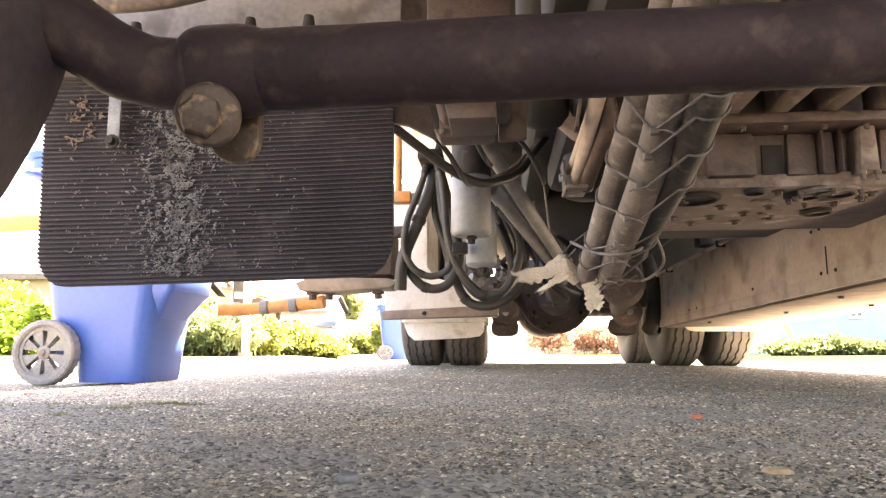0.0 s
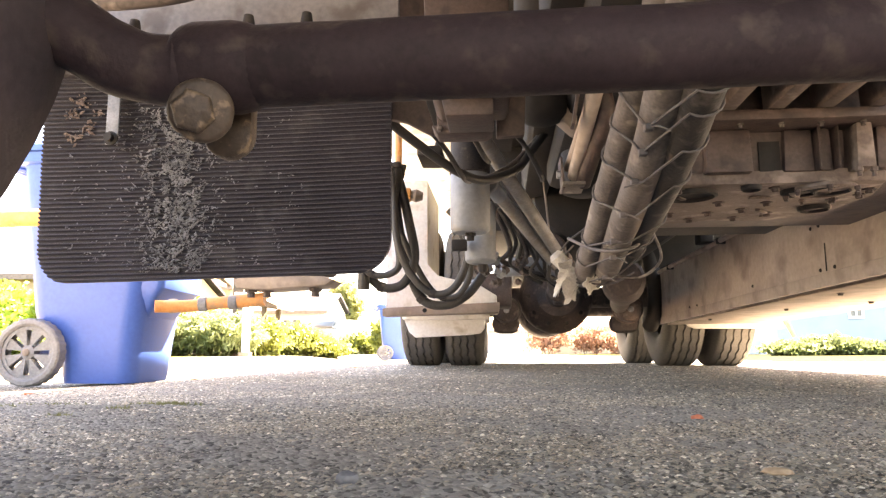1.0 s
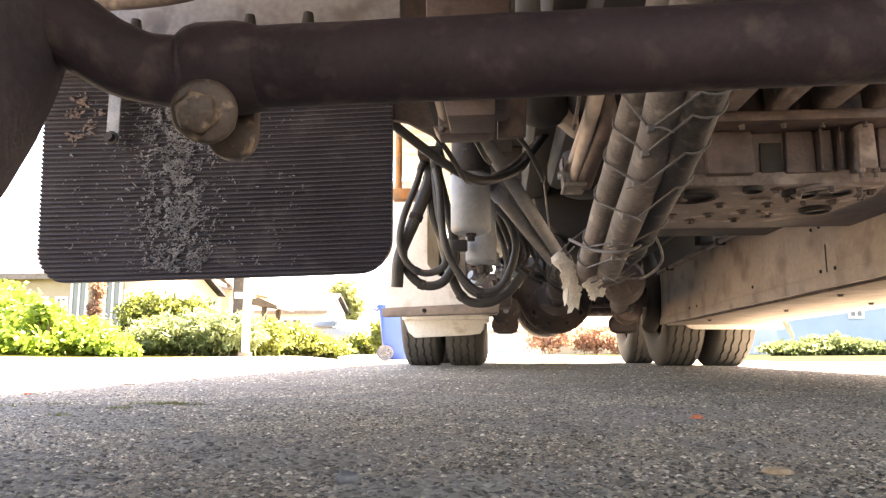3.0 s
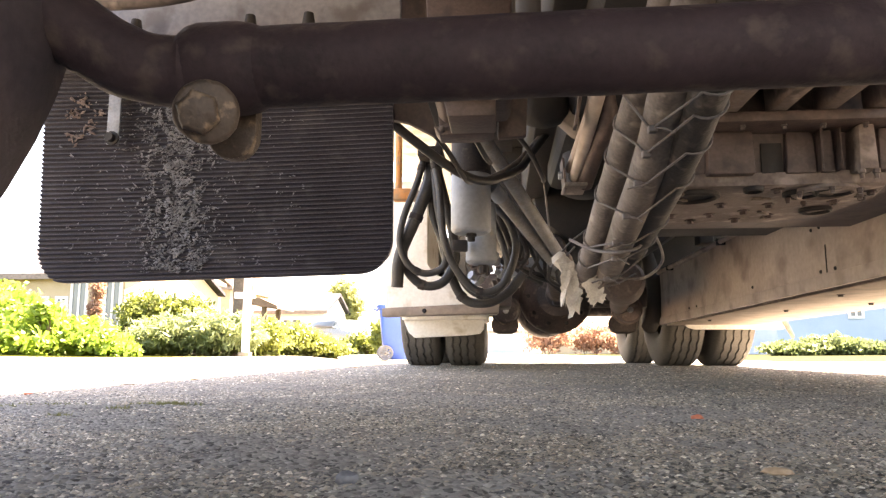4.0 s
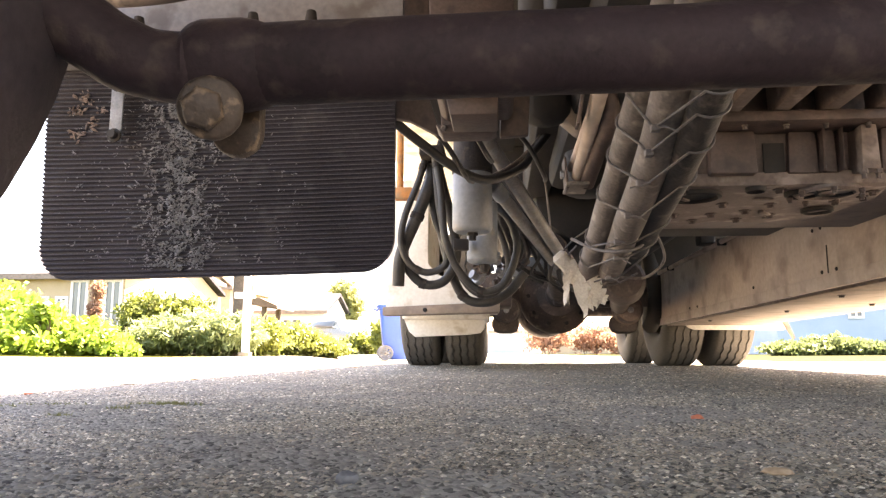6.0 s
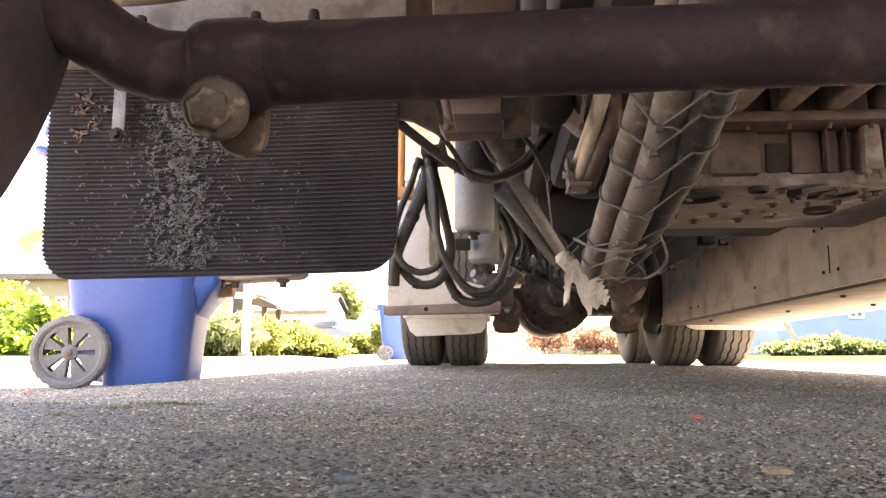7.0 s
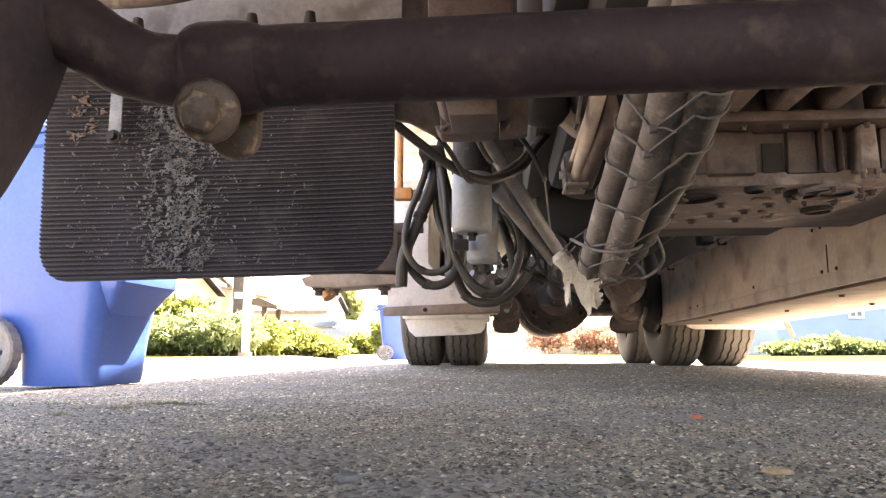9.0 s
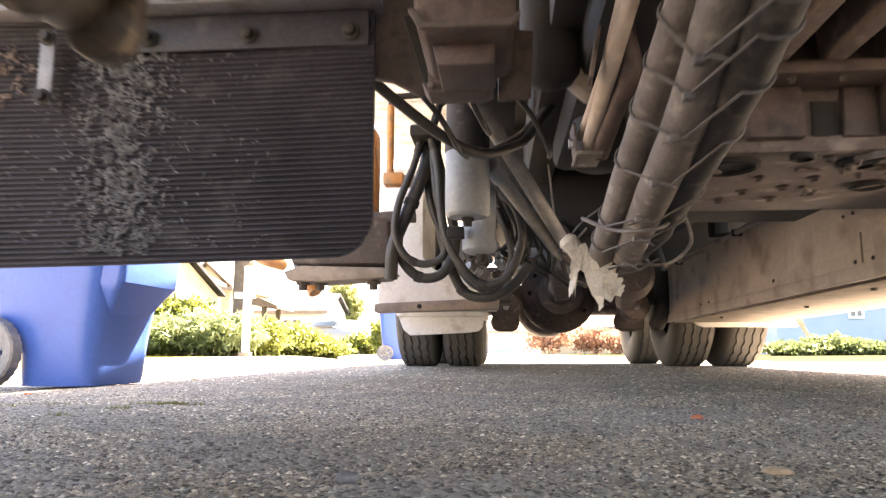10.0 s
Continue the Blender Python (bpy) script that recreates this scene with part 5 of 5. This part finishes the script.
def tree(name, label, x, y, height, trunk_r, crown, mat, leaf, count, seed):
    z0 = float(ground_height(np.array(x), 0.0))
    t = shrub(name, label, "tree", [(x + dx, y + dy, z, rx, ry, rz) for dx, dy, z, rx, ry, rz in crown], mat, leaf, count, seed, stems=False)
    base = Vector(t.location)
    bm = bmesh.new()
    foot = Vector((x, y, z0 - 0.05)) - base
    add_tube(bm, glide([foot, foot + Vector((0.05, 0, height * 0.4)), foot + Vector((-0.05, 0, height * 0.75))], 5), [trunk_r * 1.25] + [trunk_r] * 6 + [trunk_r * 0.7] * 4, 14, wobble=0.15)
    for dx, dy, z, rx, ry, rz in crown:
        add_tube(bm, [foot + Vector((0, 0, height * 0.55)), foot + Vector((dx * 0.5, dy * 0.5, height * 0.75)), foot + Vector((dx, dy, z - z0))], [trunk_r * 0.5, trunk_r * 0.35, 0.03], 8)
    part("trunk", bm, BARK, t, "brown tapered trunk")
    return t


tree("street_tree", "thick-trunked street tree in the yard", -5.72, 15.2, 4.5, 0.21, [(0, 0, 4.6, 1.8, 1.5, 1.2), (-1.2, 0.4, 4.2, 1.2, 1.0, 0.9), (1.1, -0.3, 4.4, 1.2, 1.0, 0.9)], LEAF_HEDGE, 0.16, 4000, 11)
tree("far_tree", "yellow-green tree behind the houses, coloured pale for sun and haze", -9.0, 40.0, 4.2, 0.16, [(0, 0, 3.5, 0.8, 0.8, 0.8), (-0.5, 0, 2.7, 0.7, 0.7, 0.6), (0.6, 0.2, 2.9, 0.6, 0.7, 0.6), (0.3, 0, 2.1, 0.7, 0.6, 0.5)], LEAF_PALE, 0.13, 7000, 12)


# ---- houses ----
def add_gable(bm, x0, x1, y0, y1, z, rise, along_x, over=0.2):
    if along_x:
        a, b = x0 - over, x1 + over
        ym = (y0 + y1) / 2
        o = [(y0 - over, z - 0.1), (ym, z + rise), (y1 + over, z - 0.1), (y1 + over, z + 0.03), (ym, z + rise + 0.16), (y0 - over, z + 0.03)]
        p = [bm.verts.new((a, y, q)) for y, q in o]
        r = [bm.verts.new((b, y, q)) for y, q in o]
    else:
        a, b = y0 - over, y1 + over
        xm = (x0 + x1) / 2
        o = [(x0 - over, z - 0.1), (xm, z + rise), (x1 + over, z - 0.1), (x1 + over, z + 0.03), (xm, z + rise + 0.16), (x0 - over, z + 0.03)]
        p = [bm.verts.new((x, a, q)) for x, q in o]
        r = [bm.verts.new((x, b, q)) for x, q in o]
    bm.faces.new(p)
    bm.faces.new(r[::-1])
    for i in range(6):
        j = (i + 1) % 6
        bm.faces.new((p[j], p[i], r[i], r[j]))
    bmesh.ops.recalc_face_normals(bm, faces=bm.faces)


def house(label, x0, x1, y0, y1, height, rise, along_x, wall, roof, windows=(), z=0.15):
    h = thing("house", label, "house", ((x0 + x1) / 2, (y0 + y1) / 2, z))
    o = Vector(h.location)

    def local(bm):
        bmesh.ops.translate(bm, vec=-o, verts=bm.verts)
        return bm
    b = box((x0, y0, z - 0.1), (x1, y1, z + height - 0.1), 0.0)
    if along_x:
        ym = (y0 + y1) / 2
        for x in (x0, x1 - 0.02):
            v = [b.verts.new(c) for c in ((x, y0, z + height - 0.1), (x, ym, z + height + rise - 0.05), (x, y1, z + height - 0.1))]
            b.faces.new(v)
    else:
        add_prism(b, [(x0, z + height - 0.1), ((x0 + x1) / 2, z + height + rise - 0.05), (x1, z + height - 0.1)], y0, y1)
    part("wall", local(b), wall, h)
    rb = bmesh.new()
    add_gable(rb, x0, x1, y0, y1, z + height, rise, along_x)
    part("roof", local(rb), roof, h)
    part("fascia", local(box((x0 - 0.22, y0 - 0.26, z + height - 0.14), (x1 + 0.22, y0 - 0.205, z + height + 0.02), 0.0)), TAN, h)
    for wx, wz, ww, wh in windows:
        f = bmesh.new()
        for lo, hi in (((wx, wz), (wx + ww, wz + 0.08)), ((wx, wz + wh - 0.08), (wx + ww, wz + wh)), ((wx, wz + 0.08), (wx + 0.08, wz + wh - 0.08)), ((wx + ww - 0.08, wz + 0.08), (wx + ww, wz + wh - 0.08)), ((wx + ww / 2 - 0.03, wz + 0.08), (wx + ww / 2 + 0.03, wz + wh - 0.08))):
            add_box(f, (lo[0], y0 - 0.06, lo[1]), (hi[0], y0 - 0.004, hi[1]))
        w = part("window", local(f), WHITEWALL, h, "white framed window")
        part("pane", local(box((wx + 0.06, y0 - 0.03, wz + 0.06), (wx + ww - 0.06, y0 - 0.012, wz + wh - 0.06))), GLASS, w)
    return h


house("cream stucco house with a low grey roof and white-framed entry", -22.0, -11.05, 20.0, 27.0, 2.25, 1.2, True, STUCCO, ROOF, [(-13.78, 1.2, 0.42, 0.56), (-13.16, 1.2, 0.40, 0.56), (-12.70, 0.4, 0.55, 1.85), (-11.66, 0.4, 0.55, 1.85), (-16.4, 1.0, 1.4, 1.0)])
house("tan back wing behind the cream house", -15.4, -13.4, 27.6, 33.0, 3.2, 0.5, False, STUCCO, BROWNROOF)
house("tan house with a brown gable behind the yard", -17.7, -14.9, 38.0, 47.0, 3.55, 1.3, False, STUCCO, BROWNROOF, [(-16.8, 1.6, 1.0, 1.0)])
house("white garage house with a grey roof down the street", -12.0, -8.7, 34.5, 40.0, 2.0, 0.95, True, WHITEWALL, ROOF, [(-10.8, 0.9, 1.0, 0.9)])
house("pale blue house across the street", 9.0, 22.0, 24.0, 32.0, 3.0, 1.2, True, PALEWALL, ROOF, [(11.25, 1.2, 0.5, 0.42)])
house("pale house far down the street", -1.2, 1.9, 44.0, 50.0, 1.3, 0.6, True, PALEWALL, BROWNROOF)
house("low house with a terracotta look far down the street", 3.0, 9.0, 46.0, 52.0, 1.6, 0.8, True, STUCCO, BROWNROOF)


def build_street_things():
    z = 0.075
    post = thing("mailbox_post", "white painted wooden post with a short crossarm", "post", (-2.875, 7.85, z))
    part("upright", box((-0.036, -0.036, -0.03), (0.036, 0.036, 1.0), 0.006), WHITEWALL, post)
    part("crossarm", box((-0.13, -0.061, 0.63), (0.11, -0.0365, 0.70), 0.004), WHITEWALL, post)
    part("foot", box((-0.06, -0.06, -0.02), (0.06, 0.06, 0.025), 0.006), CONCRETE, post)
    sh = thing("porch_shelter", "small brown shelter roof on a post", "shelter", (-7.25, 22.0, 0.2))
    part("roof", prism([(-0.58, 1.40), (0.46, 1.24), (0.46, 1.33), (-0.1, 1.58), (-0.58, 1.56)], -0.9, 0.9), BROWNROOF, sh)
    for y in (-0.7, 0.7):
        part("post", box((-0.06, y - 0.06, -0.05), (0.06, y + 0.06, 1.3)), BARK, sh)
    # parked car
    c = thing("parked_car", "silver-blue parked car with dark windows", "car", (-6.7, 30.0, 0.12))
    c.rotation_euler = (0, 0, radians(48))
    body = bmesh.new()
    prof = [(-2.1, 0.35), (-2.15, 0.62), (-1.95, 0.82), (-1.1, 0.92), (-0.45, 1.36), (0.9, 1.42), (1.7, 1.0), (2.1, 0.92), (2.15, 0.4), (1.6, 0.28), (-1.6, 0.28)]
    half = {0.92: 0.86, 0.82: 0.84, 1.36: 0.66, 1.42: 0.66}
    sides = []
    for s in (-1, 1):
        sides.append([body.verts.new((s * half.get(q, 0.88), y, q)) for y, q in prof])
    body.faces.new(sides[0])
    body.faces.new(sides[1][::-1])
    for i in range(len(prof)):
        j = (i + 1) % len(prof)
        body.faces.new((sides[0][j], sides[0][i], sides[1][i], sides[1][j]))
    bmesh.ops.recalc_face_normals(body, faces=body.faces)
    bmesh.ops.bevel(body, geom=list(body.edges), offset=0.05, segments=2, profile=0.5, affect="EDGES")
    shell = part("car_body", body, CARPAINT, c)
    ws = bmesh.new()
    v = [ws.verts.new(q) for q in ((-0.72, -1.06, 0.97), (0.72, -1.06, 0.97), (0.6, -0.53, 1.345), (-0.6, -0.53, 1.345))]
    ws.faces.new(v)
    bmesh.ops.solidify(ws, geom=ws.faces[:], thickness=0.02)
    part("windscreen", ws, GLASS, c)
    for s in (-1, 1):
        part("side_window", box((s * 0.80 - 0.04, -0.45, 1.0), (s * 0.80 + 0.04, 1.2, 1.30), 0.02, pose(0, 0, 0, 0, -s * 22, 0)), GLASS, c)
        part("headlight", box((s * 0.62 - 0.15, -2.14, 0.64), (s * 0.62 + 0.15, -2.0, 0.76), 0.02), WHITEWALL, c)
        part("mirror", box((s * 0.97 - 0.08, -0.75, 0.95), (s * 0.97 + 0.08, -0.65, 1.07), 0.03), CARPAINT, c)
        for y in (-1.3, 1.3):
            w = part("wheel", lathe((s * 0.72, y, 0.31), (s * 0.9, y, 0.31), [(0, 0.2), (0.01, 0.31), (0.15, 0.31), (0.17, 0.28), (0.172, 0.19), (0.16, 0.05)], 24), RUBBER, c)
    part("number_plate", box((-0.25, -2.17, 0.45), (0.25, -2.15, 0.56), 0.004), WHITEWALL, c)
    # slab joints in the concrete apron
    joints = thing("slab_joint", "dark narrow joint between concrete slabs", "joint", (-2.4, 4.4, 0), kind="structure")
    jb = bmesh.new()
    for i, (a, b) in enumerate((((-1.40, 2.64), (-2.27, 4.005)), ((-2.27, 4.005), (-2.614, 4.336)), ((-1.66, 7.0), (-3.2, 8.2)))):
        n = 10
        for k in range(n):
            p, q = [Vector((a[0] + (b[0] - a[0]) * f, a[1] + (b[1] - a[1]) * f, 0)) for f in (k / n, (k + 1) / n)]
            p.z, q.z = [float(ground_height(np.array(w.x), 0)) + 0.001 for w in (p, q)]
            add_tube(jb, [p, q], 0.0045, 5)
    bmesh.ops.translate(jb, vec=(2.4, -4.4, 0), verts=jb.verts)
    part("joint", jb, FRAME_SHADE, joints)


build_street_things()


def build_litter():
    rng = random.Random(12)

    def chip(name, label, x, y, s, mat, flat=0.5, cat="stone"):
        b = bmesh.new()
        bmesh.ops.create_icosphere(b, subdivisions=2, radius=s)
        for v in b.verts:
            v.co *= 1 + 0.35 * noise.noise(v.co * (1.2 / s) + Vector((x, y, 0)) * 9)
            v.co.z *= flat
        bmesh.ops.rotate(b, cent=(0, 0, 0), matrix=Matrix.Rotation(rng.uniform(0, 6), 3, "Z"), verts=b.verts)
        ob = solid(name, b, mat, label, cat)
        ob.location = (x, y, s * flat * 0.55 + float(ground_height(np.array(x), 0)))
    grey = material("grey_stone", (0.10, 0.10, 0.11), (0.20, 0.20, 0.21), 0.8, scale=40, fine=200)
    red = material("dry_red_leaf", (0.42, 0.10, 0.05), (0.55, 0.18, 0.10), 0.7, scale=60, fine=200)
    tan = material("dry_tan_leaf", (0.40, 0.27, 0.16), (0.55, 0.40, 0.26), 0.8, scale=60, fine=200)
    chip("pebble", "small dark grey pebble on asphalt", -0.108, 0.505, 0.008, grey, 0.7)
    chip("dry_leaf", "tiny red leaf on asphalt", 0.267, 1.014, 0.009, red, 0.5, "leaf")
    chip("dry_leaf", "flat tan dry leaf on asphalt", 0.207, 0.57, 0.012, tan, 0.22, "leaf")
    for x, y in ((-1.30, 2.95), (-1.95, 3.4), (-2.3, 3.9), (-1.9, 4.1), (-0.9, 4.4), (-0.05, 4.6)):
        chip("dry_leaf", "small tan fallen leaf in the gutter", x, y, 0.014, tan, 0.35, "leaf")
    chip("dry_leaf", "tiny red leaf on asphalt", -1.28, 1.86, 0.012, red, 0.4, "leaf")
    m = bmesh.new()
    spots = [(-0.585, 1.222, 0.028, 0.009)] * 6 + [(-0.80, 1.215, 0.05, 0.012), (-0.625, 1.13, 0.012, 0.006), (-0.63, 0.99, 0.012, 0.006), (-0.86, 1.17, 0.02, 0.008)]
    for i in range(420):
        sx, sy, wx, wy = spots[i % len(spots)]
        x, y = rng.gauss(sx, wx), rng.gauss(sy, wy)
        h = rng.uniform(0.002, 0.008)
        a = Vector((x, y, float(ground_height(np.array(x), 0))))
        w = rng.uniform(0.001, 0.003)
        d = Vector((rng.uniform(-1, 1), rng.uniform(-1, 1), 0)).normalized()
        m.faces.new([m.verts.new(q) for q in (a - d * w, a + d * w, a + Vector((rng.uniform(-0.006, 0.006), rng.uniform(-0.006, 0.006), h)))])
    moss = solid("moss_tuft", m, MOSS, "thin strip of moss and grass in a crack", "moss", kind="stuff")


build_litter()

def motions():
    sway = [(0.0, 0.0006, -0.0051, -0.224, -0.226, 0.009), (0.5, 0.0075, 0.0006, 0.040, 0.331, -0.008), (1.0, -0.0042, 0.0024, -0.031, -0.181, -0.177),
            (1.5, 0.0005, 0.0010, 0.016, 0.228, -0.070), (2.0, 0.0020, 0.0013, 0.033, 0.266, -0.057), (2.5, -0.0015, 0.0011, -0.021, -0.061, -0.083),
            (4.0, -0.0005, -0.0011, -0.035, -0.063, -0.042), (4.5, 0.0074, -0.0003, 0.008, 0.338, -0.009), (5.0, 0, 0, 0, 0, 0),
            (5.5, 0.0012, -0.0003, -0.039, 0.079, -0.041), (7.0, 0.0092, -0.0011, 0.031, 0.280, -0.043), (7.5, -0.0036, -0.0004, -0.002, -0.302, -0.083),
            (8.0, 0.0059, -0.0019, 0.094, 0.669, -0.050), (8.5, 0.0007, 0.0004, 0.012, -0.103, -0.015), (9.0, 0.0019, -0.0009, 0.027, 0.095, -0.114),
            (9.5, 0.0033, 0.0022, 0.061, 0.328, -0.055), (9.6, 0.0033, 0.0022, 0.063, 0.30, -0.055), (9.7, 0.003, 0.002, 0.066, 0.24, -0.05), (9.8, 0.002, 0.0016, 0.07, 0.17, -0.04),
            (9.9, 0.001, 0.0013, 0.072, 0.11, -0.035), (10.0, 0.0002, 0.0011, 0.073, 0.057, -0.032)]
    drive = {9.5: 0.012, 9.6: 0.028, 9.7: 0.073, 9.8: 0.108, 9.9: 0.150, 10.0: 0.226}
    pivot = Matrix.Translation((0.5, 1.5, 0.5))
    rows, leans = [], []
    for t, dx, dz, rx, ry, rz in sway:
        lean = Matrix.Translation((dx, 0, dz)) @ pivot @ pose(0, 0, 0, rx, ry, rz) @ pivot.inverted()
        rows.append((t, Matrix.Translation((0, -drive.get(t, 0.0), 0)) @ lean))
        leans.append((t, lean.inverted(), drive.get(t, 0.0)))
    walk(truck, rows)
    for ob, place in WHEELS:
        at = Matrix.Translation(place) if place else Matrix()
        walk(ob, [(t, back @ at @ (pose(0, 0, 0, math.degrees(d / 0.5)) if place else Matrix())) for t, back, d in leans])

    # grab arm: slides out and back, lifts with the cart, waits above, comes down again
    origin = Vector((-0.66, 2.95, 0.375))
    arm = [(0.0, 0.0, 0.0), (0.5, -0.13, 0.02), (1.0, -0.27, 0.0), (1.3, -0.32, 0.02), (1.5, -0.34, 0.14), (1.6, -0.33, 0.24), (1.8, -0.30, 0.50), (1.9, -0.28, 0.66), (2.1, -0.30, 1.1),
           (2.6, -0.40, 1.7), (4.0, -0.42, 1.7), (5.7, -0.42, 1.7), (6.3, -0.40, 1.3), (6.7, -0.36, 0.45), (6.8, -0.40, 0.30), (6.9, -0.42, 0.10), (7.0, -0.42, 0.03), (7.2, -0.30, 0.0), (7.5, -0.24, 0.0),
           (7.6, -0.18, 0.0), (7.8, -0.02, 0.0), (8.0, 0.02, 0.0), (10.0, 0.02, 0.0)]
    walk(LOADER, [(t, Matrix.Translation(origin + Vector((x, 0, z)))) for t, x, z in arm])
    hinge = Matrix.Translation((-0.11, 0.10, -0.045))
    walk(FINGER, [(t, hinge @ pose(0, 0, 0, 0, up, a)) for t, up, a in ((0.0, 0, 0), (1.3, 0, 8), (7.0, 0, 8), (7.5, 0, 0), (7.8, 8, -8), (8.0, 35, -15), (8.2, 62, -20), (10.0, 62, -20))])
    walk(UPPER, [(t, pose(0, 0, 0, 0, 0, a)) for t, a in ((0.0, 0), (1.3, 0), (1.5, -32), (7.0, -32), (7.2, 0), (7.5, 0), (7.8, -15), (8.0, -45), (8.2, -75), (10.0, -75))])
    shift = [(0.0, 0.015), (0.5, -0.10), (1.0, -0.165), (1.3, -0.125), (1.5, -0.06), (1.6, -0.03), (1.8, 0.0), (6.8, 0.0), (7.0, -0.03), (7.1, -0.08), (7.2, -0.14), (7.4, -0.165), (7.5, -0.14),
             (7.6, -0.10), (7.8, -0.02), (8.0, 0.015), (10.0, 0.015)]
    for i, ob in enumerate(HOSES):
        k = (1.0, 0.75, 0.9, 1.0, 0.9, 0.8)[i]
        walk(ob, [(t, Matrix.Translation((s * k, 0, -0.05 * abs(s)))) for t, s in shift])

    # tape strips fluttering: (time, back and forth, sideways) for the long, the narrow and the wide one
    flutter = ([(0.0, 10, 75), (0.2, 20, 30), (0.4, 35, -25), (0.8, 40, 5), (1.2, 55, -40), (1.6, 50, 5), (2.0, 50, -35), (2.5, 40, -20), (4.0, 20, -12), (4.6, 5, -26), (5.2, 0, -22), (7.0, 5, -26), (7.6, 0, -20), (8.4, 0, -30), (9.0, 0, -28), (9.6, 0, -18), (10.0, 0, -26)],
               [(0.0, 0, 55), (0.4, 30, -5), (0.8, 35, 20), (1.2, 50, 10), (2.0, 45, 0), (2.5, 30, -5), (4.0, 10, 5), (5.2, 0, 0), (7.0, 5, 6), (8.4, 0, -4), (10.0, 0, 8)],
               [(0.0, 0, -14), (0.4, 40, -45), (0.8, 50, -50), (1.2, 60, -60), (2.0, 55, -60), (2.5, 45, -50), (4.0, 25, -30), (4.6, 10, -20), (5.2, 10, -28), (7.0, 8, -24), (8.4, 5, -15), (9.6, 0, -10), (10.0, 0, -26)])
    for (ob, fold), rows in zip(STRIPS, flutter):
        walk(ob, [(t, pose(*fold, rx, ry)) for t, rx, ry in rows])

    # cart: nudged, lifted to the hopper, set down and pushed back; (time, x, y of the near wheel, height, tilt, turn)
    low = -0.052
    cart_rows = [(0.0, -2.000, 3.00, 0.0, 0, 0), (0.5, -1.980, 3.07, 0.0, 0, 0), (1.0, -2.005, 2.90, 0.0, 0, 2), (1.3, -1.995, 2.77, 0.0, 0, 2), (1.5, -1.995, 2.75, 0.075, 0, 2), (1.6, -2.070, 2.75, 0.145, 1, 2),
                 (1.8, -2.190, 2.75, 0.33, 3, 2), (1.9, -2.480, 2.75, 0.47, 3, 2), (2.0, -2.76, 2.75, 0.68, 5, 2), (2.1, -2.85, 2.75, 0.9, 8, 2), (2.5, -2.500, 2.8, 1.9, 38, 2), (3.0, -1.700, 2.85, 2.9, 90, 2), (3.5, -1.450, 2.9, 3.5, 118, 2), (5.5, -1.450, 2.9, 3.5, 118, 2),
                 (6.0, -1.700, 2.85, 2.8, 85, 4), (6.4, -1.900, 2.8, 1.4, 42, 6), (6.7, -1.900, 2.72, 0.46, 16, 8), (6.8, -1.950, 2.70, 0.18, 13, 10), (6.9, -1.750, 2.68, 0.02, 4, 12), (7.0, -1.678, 2.67, 0.0, 0, 13), (7.1, -1.715, 2.67, 0.0, 0, 13),
                 (7.2, -1.860, 2.63, 0.0, 0, 8), (7.4, -1.910, 2.65, 0.0, 0, 6), (7.5, -1.920, 2.61, 0.0, 0, 4), (7.6, -1.955, 2.61, 0.0, 0, 0), (7.8, -2.010, 2.66, 0.0, 0, -3), (8.0, -2.035, 2.67, 0.0, 0, -4), (10.0, -2.035, 2.67, 0.0, 0, -4)]
    rows = []
    for t, x, y, z, tilt, turn in cart_rows:
        c = radians(turn)
        rows.append((t, pose(x - 0.27 * math.sin(c), y + 0.27 * math.cos(c), low + z, 0, tilt, turn)))
    walk(cart, rows)


motions()
